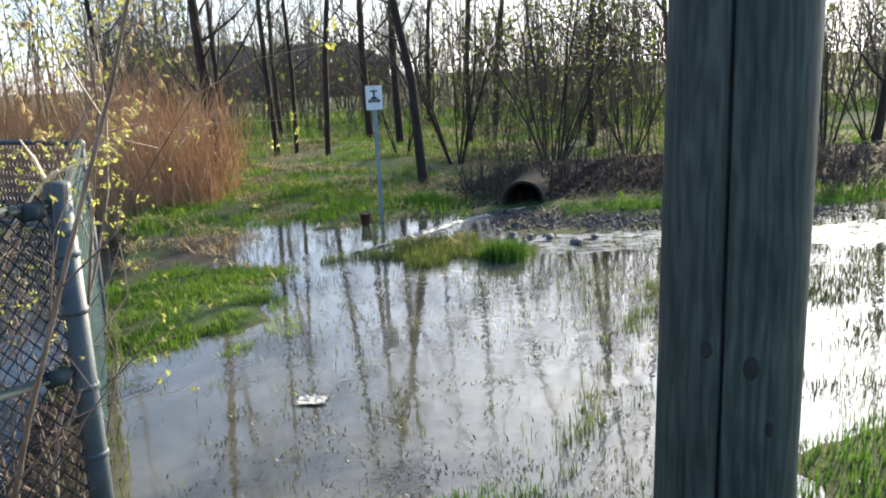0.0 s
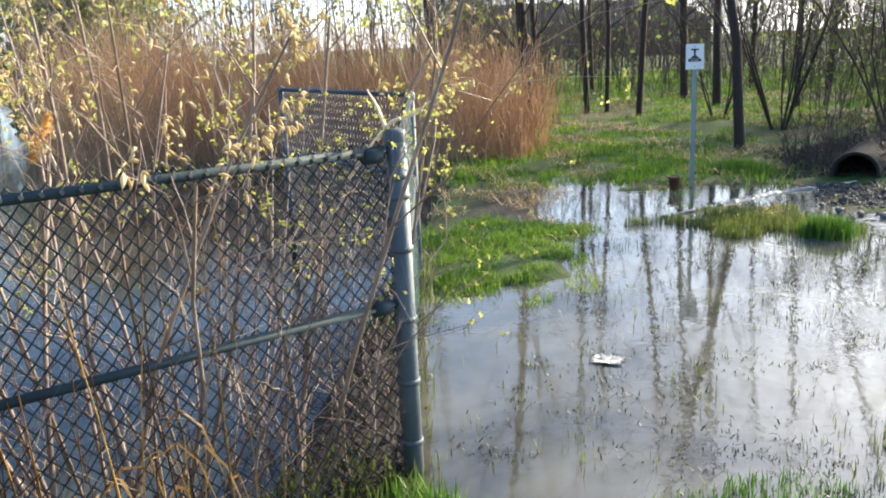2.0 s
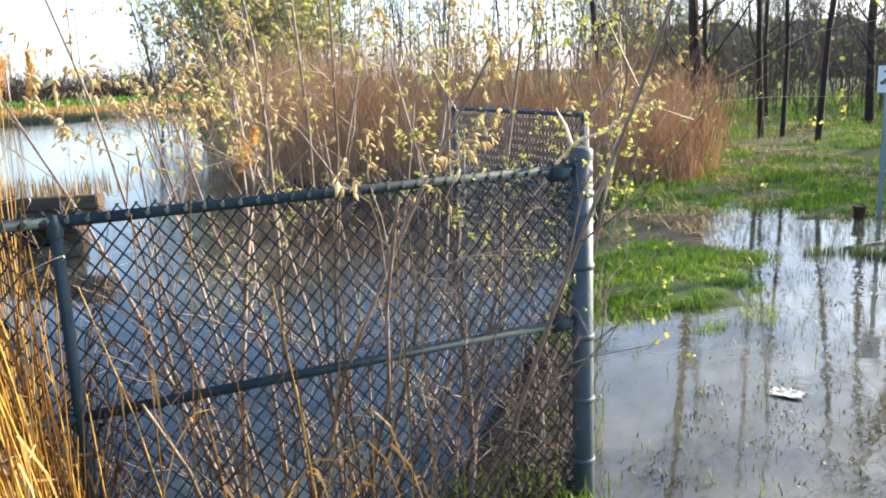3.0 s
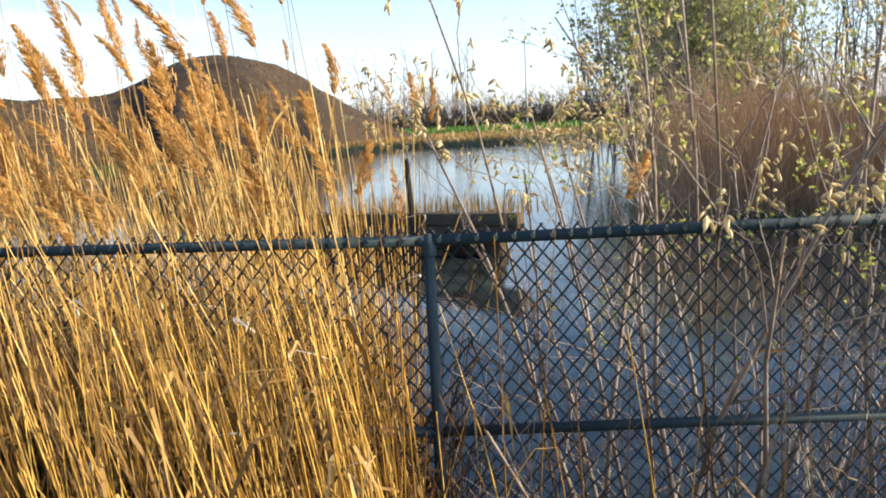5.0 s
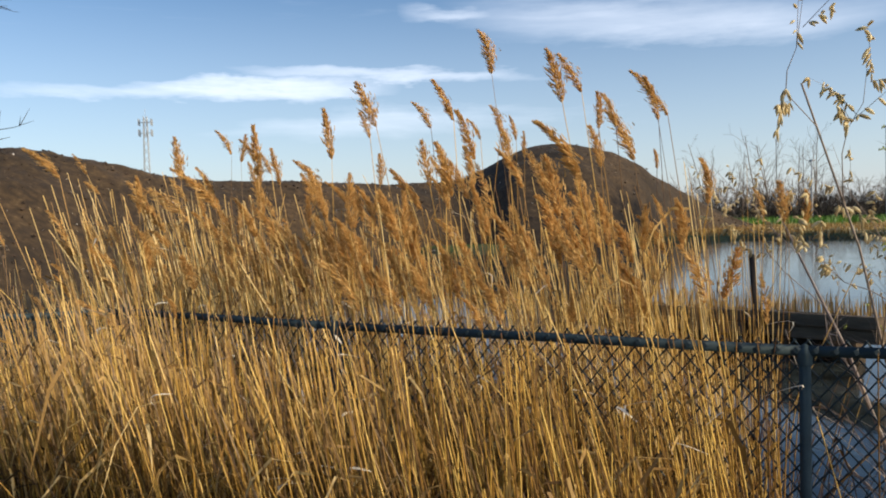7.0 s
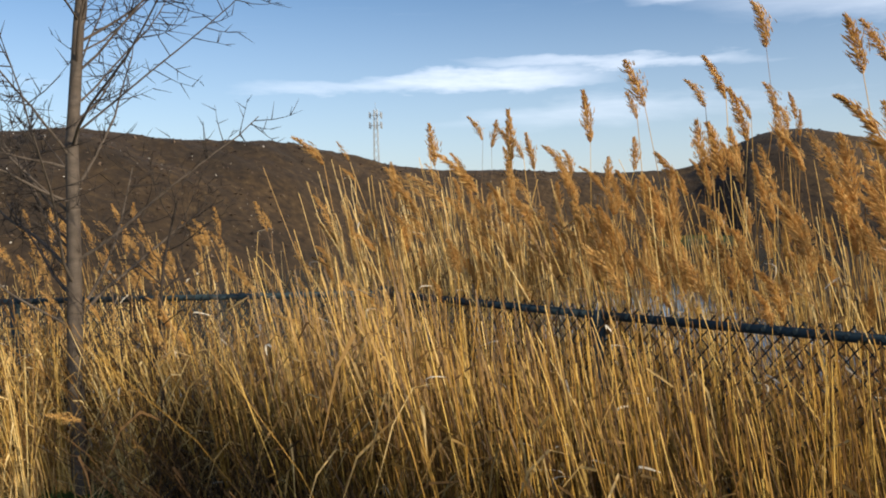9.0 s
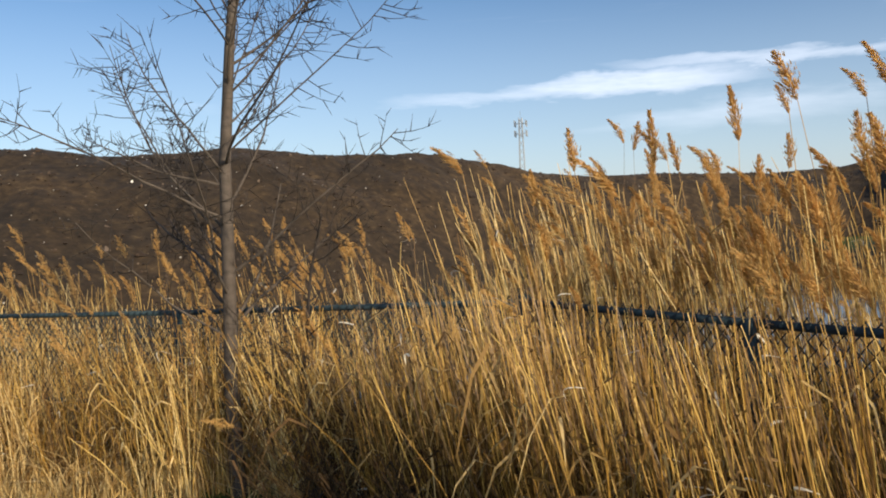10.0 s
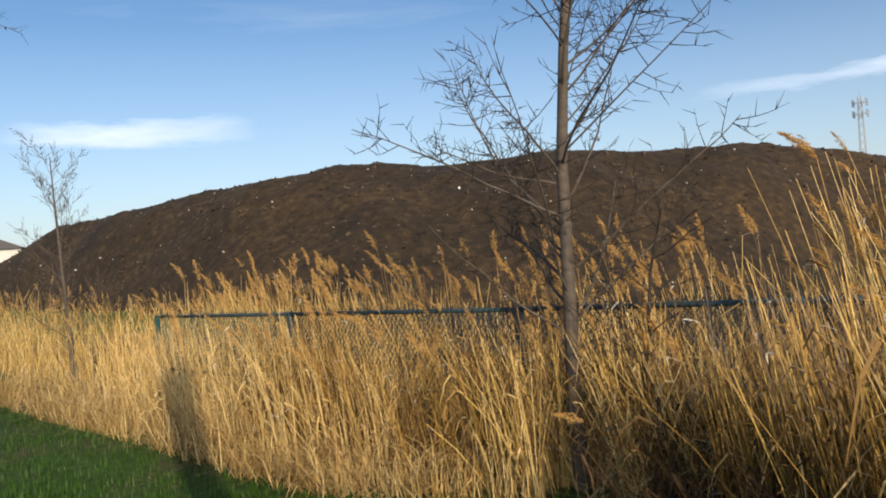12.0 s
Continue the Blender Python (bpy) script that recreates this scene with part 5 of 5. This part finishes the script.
part("splinter", tubes(np.array([[(-1.24, 2.81, 1.29), (-1.26, 2.80, 1.36), (-1.29, 2.79, 1.42)]]), np.array([[0.008, 0.006, 0.002]]), 5), M["pale_leaf"], stick)


# ---- far wood, bank, tower, lamp, houses ----
def thicket(name, az0, az1, d0, d1, n, h, label, leaf=0.0, seed=90, leaf_mat="far_leaf", wood="twig", thick=1.0, kids=(9, 4)):
    g = np.random.default_rng(seed)
    a, d = np.radians(g.uniform(az0, az1, n)), g.uniform(d0, d1, n)
    hh = h * g.uniform(0.5, 1.15, n)
    feet = np.column_stack([-np.sin(a) * d, np.cos(a) * d, np.full(n, -0.3)])
    way = np.column_stack([g.normal(0, 0.1, n), g.normal(0, 0.1, n), np.ones(n)])
    lv = grow(feet, way, hh, 0.0022 * hh * d / 14 + 0.01, 3, kids, (40, 42), (0.40, 0.42), rise=0.13, wobble=0.10, start=0.1, seed=seed, k=4)
    floor_r = 0.00018 * thick
    geo = Geo()
    for (p, r), keep in zip(lv, (4, 3, 2)):
        geo.add(*tubes(*coarse(p, np.maximum(r * thick, floor_r * np.hypot(p[:, :, 0], p[:, :, 1])), keep), 3), 0)
    P = np.concatenate([p for p, _ in lv])
    mats = [M[wood]]
    if leaf:
        m = int(len(P) * leaf)
        o = P[g.integers(0, len(P), m), -1] + g.normal(0, 0.2, (m, 3))
        dd = unit(g.normal(0, 1, (m, 3)))
        L = 0.0025 * np.linalg.norm(o, axis=1)[:, None] * g.uniform(0.5, 1.2, (m, 1))
        geo.add(*ribbons(np.stack([o - dd * L, o, o + dd * L], 1), L * np.array([[0.3, 0.8, 0.2]]), unit(np.cross(dd, g.normal(0, 1, (m, 3))))), 1)
        mats.append(M[leaf_mat])
    return tagged(new(name, geo.mesh(name, mats)), label, "woodland", kind="stuff")


thicket("far_wood", -32, 22, 30, 60, 520, 7.5, "leafless wood beyond the lawn, twigs paled for haze", 0.0, 91, wood="haze_paled_twig", thick=0.6, kids=(10, 5))
thicket("far_wood", -30, 20, 23, 34, 300, 3.4, "low budding brush at the lawn's far side", 0.10, 92, wood="brush_twig", thick=0.7, kids=(10, 5))
thicket("far_wood", -24, -2, 14.5, 20, 130, 3.6, "budding brush behind the culvert bank", 0.18, 96, wood="brush_twig", thick=0.6, kids=(11, 6))
thicket("dark_brush", -26, -1.5, 10.3, 12.2, 260, 0.75, "dark low brush hanging over the culvert bank", 0.0, 99)
thicket("far_wood", 16, 50, 34, 55, 190, 8.0, "leafless wood behind the reed bank", 0.5, 93, leaf_mat="willow_leaf", wood="haze_paled_twig", thick=0.8)
thicket("far_brush", 38, 67, 100, 112, 380, 2.6, "dark brown brush beyond the pond", 0.0, 98, wood="dark_twig", thick=1.1)
thicket("far_wood", 38, 66, 112, 135, 460, 4.8, "distant leafless wood beyond the pond", 0.0, 94, wood="brush_twig", thick=0.5)
thicket("far_wood", 57, 64, 108, 126, 16, 10.0, "taller bare trees beyond the pond", 0.0, 97, wood="brush_twig", thick=0.5)
thicket("far_hedge", 38, 62, 106, 111, 240, 3.0, "dark leafless hedge beyond the pond", 0.0, 198, wood="dark_twig", thick=1.1)
thicket("willow_grove", 38, 47, 44, 56, 46, 10.0, "fresh green willows behind the reeds", 9.0, 95, leaf_mat="willow_leaf", wood="haze_paled_twig", thick=0.6)


def tower(az, dist):
    t = thing("radio_tower", far_at(az, dist), "slender steel lattice radio mast on the horizon", "tower")
    H, w0, w1, n = 37.0, 1.15, 0.55, 14
    corners = [(-1, -1), (1, -1), (1, 1), (-1, 1)]
    lev = np.linspace(0, H, n + 1)
    wd = np.interp(lev, [0, H], [w0, w1])
    for cx, cy in corners:
        part("leg", rod((cx * w0, cy * w0, 0), (cx * w1, cy * w1, H), 0.12, sides=5), M["tower_steel"], t)
    for i in range(n):
        for j in range(4):
            a, b = corners[j], corners[(j + 1) % 4]
            part("brace", rod((a[0] * wd[i], a[1] * wd[i], lev[i]), (b[0] * wd[i + 1], b[1] * wd[i + 1], lev[i + 1]), 0.07, sides=4), M["tower_steel"], t)
    for z in (31.5, 35.0):
        for j in range(6):
            a = j * math.pi / 3
            part("antenna", box_bm(0.5, 0.3, 2.2, 0, (2.3 * math.cos(a), 2.3 * math.sin(a), z)), M["tower_steel"], t)
            part("arm", rod((0, 0, z), (2.3 * math.cos(a), 2.3 * math.sin(a), z), 0.07, sides=4), M["tower_steel"], t)
    part("mast", rod((0, 0, H), (0, 0, H + 2.5), 0.06, sides=5), M["tower_steel"], t)


tower(100.1, 300)


def street_lamp(az, dist, h):
    t = thing("street_lamp", far_at(az, dist, -0.6), "tall thin street lamp beyond the pond", "street lamp")
    part("pole", rod((0, 0, 0), (0, 0, h), 0.11, 0.07, 8), M["tower_steel"], t)
    part("arm", rod((0, 0, h - 0.1), (-0.9, 0.6, h + 0.25), 0.05, sides=6), M["tower_steel"], t)
    part("lamp_head", box_bm(0.8, 0.4, 0.2, 0.05, (-1.1, 0.75, h + 0.25)), M["tower_steel"], t)


street_lamp(57.6, 104, 7.0)
street_lamp(53.5, 100, 10.0)


def house(place, turn, w, d, wall_h, roof_h, wall="house_wall", label="", windows=3):
    t = thing("house", place, label, "house", "far houses", turn=turn)
    part("wall", box_bm(w, d, wall_h, 0, (0, 0, wall_h / 2)), M[wall], t)
    bm = bmesh.new()
    e = 0.4
    pts = [(-w / 2 - e, -d / 2 - e, wall_h), (w / 2 + e, -d / 2 - e, wall_h), (w / 2 + e, d / 2 + e, wall_h), (-w / 2 - e, d / 2 + e, wall_h), (-w / 4, 0, wall_h + roof_h), (w / 4, 0, wall_h + roof_h)]
    v = [bm.verts.new(p) for p in pts]
    for f in ((0, 1, 5, 4), (1, 2, 5), (2, 3, 4, 5), (3, 0, 4), (3, 2, 1, 0)):
        bm.faces.new([v[i] for i in f])
    roof = part("roof", bm, M["roof_shingle"], t)
    part("chimney", box_bm(0.7, 0.7, 1.6, 0, (w * 0.2, d * 0.15, wall_h + roof_h * 0.75)), M["brown_brick"], roof)
    for sgn in (-1, 1):
        for i in range(windows):
            x = (i + 0.5) / windows * w - w / 2
            win = part("window", box_bm(1.3, 0.08, 1.4, 0, (x, sgn * d / 2, wall_h * 0.68)), M["house_wall"], t)
            part("pane", box_bm(1.1, 0.06, 1.2, 0, (x, sgn * (d / 2 + 0.03), wall_h * 0.68)), M["window_glass"], win)
    return t


house(far_at(15.0, 75, 0), 10, 13, 9, 2.6, 2.0, "brown_brick", "brown house roof behind the bare wood")
house(far_at(8.0, 78, 0), 5, 12, 9, 2.6, 2.0, "brown_brick", "brown house with a hipped roof behind the wood")
house(far_at(155.6, 95, 0), 60, 10, 9, 4.2, 2.2, "house_wall", "pale house with a grey shingle roof beyond the mound")


# ---- timber crib in the pond ----
def crib():
    a, b = np.array((-8.12, 6.10)), np.array((-12.9, 4.6))
    L = float(np.linalg.norm(b - a))
    ang = math.degrees(math.atan2(b[1] - a[1], b[0] - a[0]))
    t = thing("timber_crib", (a[0], a[1], POND_Z), "old weathered timber retaining crib in the pond with dry grass", "retaining wall", turn=ang)
    g = np.random.default_rng(4)
    t.rotation_euler[1] = 0.042
    top = 0.39 - POND_Z
    for row, (z, back) in enumerate(((top - 0.08, 0.0), (top - 0.235, 0.03), (top - 0.39, 0.60), (top - 0.55, 0.62))):
        x = 0.02 + 0.06 * g.random() + back
        while x < L:
            ln = g.uniform(1.5, 2.3)
            part("beam", box_bm(ln - 0.02, 0.16, 0.145, 0.014, (x + ln / 2, -0.08 - 0.6 * back + 0.015 * g.normal(), z + 0.006 * g.normal())), M["timber"], t)
            x += ln
        for k in range(1, 6):
            part("tie_beam", box_bm(0.15, 0.50, 0.13, 0.014, (0.10 + back + k * 0.85, -0.41, z - 0.012)), M["timber"], t)
    # dark soil-coloured box stands in for the shaded hollow below the top beams
    part("fill", box_bm(L - 1.0, 0.7, 0.50, 0.03, (L / 2 + 0.5, -0.55, 0.39 - POND_Z - 0.33)), M["soil"], t)
    return t


crib()
stake = thing("stake", (-9.72, 5.50, POND_Z), "dark wooden stake leaning over the timber crib", "stake")
part("shaft", rod((0, 0, 0), (-0.09, -0.03, 1.28), 0.045, 0.035, 8), M["bark"], stake)
cg = np.column_stack([rng.uniform(0.2, 4.6, 700), rng.uniform(0.1, 1.0, 700)])
ca, cb = np.array((-8.12, 6.10)), np.array((-12.9, 4.6))
cd = (cb - ca) / np.linalg.norm(cb - ca)
cn_ = np.array([-cd[1], cd[0]])
cx = ca + cg[:, :1] * cd - cg[:, 1:] * cn_


# ---- grass, straw ----
def blades(name, xy, lo, hi, mat, label, width=0.0028, lean=0.35, z=None, category="grass", lying=0.0):
    n = len(xy)
    zz = ground_height(xy[:, 0], xy[:, 1]) - 0.01 if z is None else np.broadcast_to(z, n)
    L = rng.uniform(lo, hi, n)[:, None]
    a = rng.uniform(0, 2 * np.pi, n)
    out = np.column_stack([np.cos(a), np.sin(a)]) * (rng.uniform(0, lean, n) + lying)[:, None]
    q = np.array([0, 0.5, 1.0])
    P = np.zeros((n, 3, 3))
    P[:, :, :2] = xy[:, None] + out[:, None] * L[:, None] * (q ** 1.6)[None, :, None]
    P[:, :, 2] = zz[:, None] + L * (q - (0.25 + 0.55 * min(lying, 1)) * q ** 2)[None] + (0.015 if lying else 0)
    W = width * rng.uniform(0.7, 1.4, n)[:, None] * np.array([[1.0, 0.8, 0.12]])
    side = np.column_stack([-np.sin(a), np.cos(a), np.zeros(n)])
    V, F = ribbons(P, W, side)
    return tagged(new(name, mesh_of(name, V, [F], [M[mat]])), label, category, kind="stuff")


def scatter(n, x0, x1, y0, y1):
    return np.column_stack([rng.uniform(x0, x1, n), rng.uniform(y0, y1, n)])


def clumped(xy, s, cut, seed):
    return xy[vnoise(xy[:, 0], xy[:, 1], s, seed) > cut]


def dry_land(xy, lift=0.0):
    return xy[(ground_height(xy[:, 0], xy[:, 1]) > FLOOD_Z + lift) | (xy[:, 1] > 10.0)]


def off_bank(xy):
    xy = xy[np.hypot(xy[:, 0] - 0.8, (xy[:, 1] - 9.6) / 1.3) > 0.5]
    return xy[~((np.abs(xy[:, 1] - 10.9 - 0.05 * xy[:, 0]) < 1.15) & (xy[:, 0] > 0.3)) | (rng.random(len(xy)) < 0.04)]


blades("grass", dry_land(scatter(30000, -1.0, 3.8, 2.0, 4.2), -0.022), 0.03, 0.11, "grass", "bright green lawn grass at the water's edge", 0.003)
gr = clumped(clumped(dry_land(scatter(62000, -4.4, -0.6, 4.0, 12.6), -0.04), 1.3, -0.14, 5.5), 4.0, -0.16, 2.5)
gr = gr[(gr[:, 0] < -1.7) | (gr[:, 1] > 4.95)]
gr = gr[np.hypot((gr[:, 0] + 2.0) / 1.45, (gr[:, 1] - 8.35) / 1.15) + 0.5 * vnoise(gr[:, 0], gr[:, 1], 1.6, 8.1) > 0.95 * rng.uniform(0.75, 1.1, len(gr))]
blades("grass", gr, 0.03, 0.115, "bank_grass", "yellow-green spring grass beside the back fence", 0.004, lean=0.7)
blades("grass", off_bank(clumped(clumped(dry_land(scatter(90000, -9, 9, 9.0, 22)), 0.7, -0.16, 6.5), 3.0, -0.05, 1.5)), 0.05, 0.17, "bank_grass", "spring grass under the bare trees", 0.006, lean=0.6)
blades("grass", scatter(20000, -14, 14, 22, 38), 0.08, 0.26, "bank_grass", "long spring grass at the wood's edge", 0.012, lean=0.6)
edge = scatter(50000, -6.5, 0.5, -14, -2.4)
edge = edge[edge[:, 0] > np.interp(-edge[:, 1], [2.5, 4.7, 5.3, 6.8, 8.9, 11.4, 14.0], [-4.5, -4.5, -4.2, -4.35, -4.95, -5.3, -5.7]) + 0.22 * vnoise(edge[:, 0], edge[:, 1], 2.6, 4.1) + rng.normal(0, 0.06, len(edge))]
blades("grass", edge, 0.04, 0.12, "shaded_lawn_grass", "mown green lawn beside the reeds, darkened for a shadow", 0.0035)
lb = clumped(dry_land(scatter(16000, -2.5, -1.2, 4.9, 7.2), -0.055), 4.5, -0.12, 3.6)
blades("grass", lb, 0.03, 0.10, "bank_grass", "short yellow-green grass running into the flood", 0.003, lean=0.7)
isl = scatter(16000, -1.2, 1.2, 6.3, 8.2)
isl = isl[(np.hypot((isl[:, 0] + 0.1) / 0.85, (isl[:, 1] - 7.55) / 0.55) + 0.9 * vnoise(isl[:, 0], isl[:, 1], 3.2, 2.5)) < 0.72]
blades("grass", isl, 0.05, 0.14, "wet_grass", "low grassy hump standing out of the flood", 0.003, z=-0.02)
tf = rng.normal(0, 1, (1500, 2)) * (0.09, 0.07) + (0.47, 7.15)
blades("grass", tf, 0.12, 0.24, "grass", "thick green tuft standing in the flood", 0.003, z=-0.02)
tf = rng.normal(0, 1, (1500, 2)) * (0.16, 0.12) + (-0.25, 10.3)
blades("grass", tf, 0.10, 0.26, "grass", "dark green tussock behind the sign", 0.004)
em = clumped(scatter(70000, -1.9, 6.0, 2.9, 9.0), 4.2, 0.08, 4.4)
em = em[rng.random(len(em)) < 0.12 + 0.08 * smooth01((4.6 - em[:, 1]) / 1.2) + 0.25 * (em[:, 0] > 0.8)]
blades("grass", em, 0.03, 0.085, "wet_grass", "thin grass blades poking out of shallow water", 0.0022, z=-0.02)
blades("grass", scatter(5000, 1.25, 5.5, 9.0, 9.55), 0.03, 0.11, "grass", "green strip of grass at the foot of the bank", 0.004)
tu = np.concatenate([c + rng.normal(0, 1, (130, 2)) * (0.15, 0.08) for c in scatter(75, 1.5, 4.8, 3.9, 7.6)])
blades("grass", tu, 0.02, 0.075, "weed", "scattered grass tufts in bright shallow water", 0.003, z=-0.02)
wc = np.concatenate([c + rng.normal(0, 1, (int(k), 2)) * (0.055, 0.04) for c, k in zip(np.concatenate([scatter(70, -1.1, 0.9, 2.9, 4.3), scatter(40, -1.3, 1.6, 4.3, 6.6)]), rng.integers(8, 40, 110))])
blades("grass", wc, 0.015, 0.045, "weed", "small dark weed clumps just breaking the flood", 0.0030, z=-0.025, lean=1.2)
row = np.column_stack([0.40 + 1.1 * np.linspace(0, 1, 900) + rng.normal(0, 0.05, 900), 3.2 + 2.9 * np.linspace(0, 1, 900) + rng.normal(0, 0.06, 900)])
blades("grass", clumped(row, 3.0, -0.05, 9.4), 0.03, 0.10, "wet_grass", "line of grass tufts in shallow water", 0.003, z=-0.02)
blades("grass", rng.normal(0, 1, (420, 2)) * (0.08, 0.07) + (-1.10, 2.60), 0.05, 0.18, "grass", "bright grass tuft at the corner post", 0.0035)
st = clear_of_tree(clumped(along(BEND, END, 5200, 0.02, 0.85, -0.05, 1.4), 2.4, -0.12, 3.4))
blades("dry_straw", st, 0.06, 0.45, "straw", "flattened pale straw along the foot of the reeds", 0.003, lying=1.0, category="straw")
st = clumped(along(BEND, END, 6500, 0.1, 0.85, 0.30, 1.5), 2.0, -0.15, 5.4)
blades("dry_straw", st, 0.15, 0.75, "straw", "matted pale straw spilling over the lawn", 0.0032, lying=0.45, lean=0.9, category="straw")
st = clear_of_tree(along(BEND, END, 2600, 0.0, 0.75, 0.10, 0.62))
blades("dry_straw", st, 0.10, 0.42, "straw", "yellowed grass tufts round the young tree's foot", 0.0032, lean=0.5, category="straw")
st = along(POST_A, BEND, 900, -0.4, 0.7, 0.0, 1.0)
blades("dry_straw", st, 0.10, 0.4, "straw", "dry straw litter under the fence", 0.003, lying=0.6, category="straw")
lf = scatter(7000, 0.0, 8.5, 9.9, 12.4)
blades("leaf_litter", lf, 0.03, 0.09, "bark", "dark dead leaves and twigs on the culvert bank", 0.012, lying=0.9, category="leaf litter")
blades("dry_straw", clumped(dry_land(scatter(12000, -5, 0.2, 6.2, 13), -0.02), 1.6, 0.05, 7.7), 0.05, 0.25, "straw", "scattered dead stalks on the muddy ground", 0.0035, lying=0.9, category="straw")
blades("dry_straw", clumped(dry_land(scatter(26000, -9, 9, 12.5, 24)), 0.9, 0.05, 2.2), 0.06, 0.3, "straw", "dead leaves and stalks under the bare trees", 0.006, lying=0.9, category="straw")
blades("dry_grass", cx, 0.15, 0.45, "reed_leaf", "dry grass on top of the timber crib", 0.006, z=0.32 - 0.042 * cg[:, 0])
wd = along(CORNER, POST_A, 1100, -0.35, 0.08, 0.02, 1.0)
blades("weeds", wd, 0.04, 0.18, "wet_grass", "dull green weeds and sprouts under the fence", 0.004, category="weeds")
wd = along(CORNER, BACK_POST, 160, -0.10, 0.02, 0.0, 1.0)
blades("weeds", wd, 0.04, 0.18, "wet_grass", "dull green weeds on the inlet's bank", 0.004, category="weeds")
wd = along(CORNER, BACK_POST, 450, 0.0, 0.35, -0.05, 1.0)
blades("dry_straw", wd, 0.06, 0.2, "bark", "dark dead stalks on the inlet's bank", 0.006, lying=0.7, category="straw")
tw = clumped(scatter(4500, -1.8, 5.0, 2.9, 8.6), 1.8, 0.05, 3.9)
blades("floating_debris", tw, 0.012, 0.06, "bark", "dark bits of stalk and leaf floating on the flood", 0.003, z=FLOOD_Z - 0.008, lying=1.0, category="debris")
fs = np.column_stack([rng.uniform(39, 64, 6000), rng.uniform(78, 106, 6000)])
fsx = np.column_stack([-np.sin(np.radians(fs[:, 0])) * fs[:, 1], np.cos(np.radians(fs[:, 0])) * fs[:, 1]])
blades("grass", fsx, 0.3, 0.8, "grass", "green bank beyond the pond", 0.05)
fs = np.column_stack([rng.uniform(40, 75, 14000), rng.uniform(51, 76, 14000)])
fsx = np.column_stack([-np.sin(np.radians(fs[:, 0])) * fs[:, 1], np.cos(np.radians(fs[:, 0])) * fs[:, 1]])
blades("dry_grass", fsx, 0.1, 0.45, "reed_leaf", "dry tan grass on the pond's far shore", 0.022, lean=0.7)
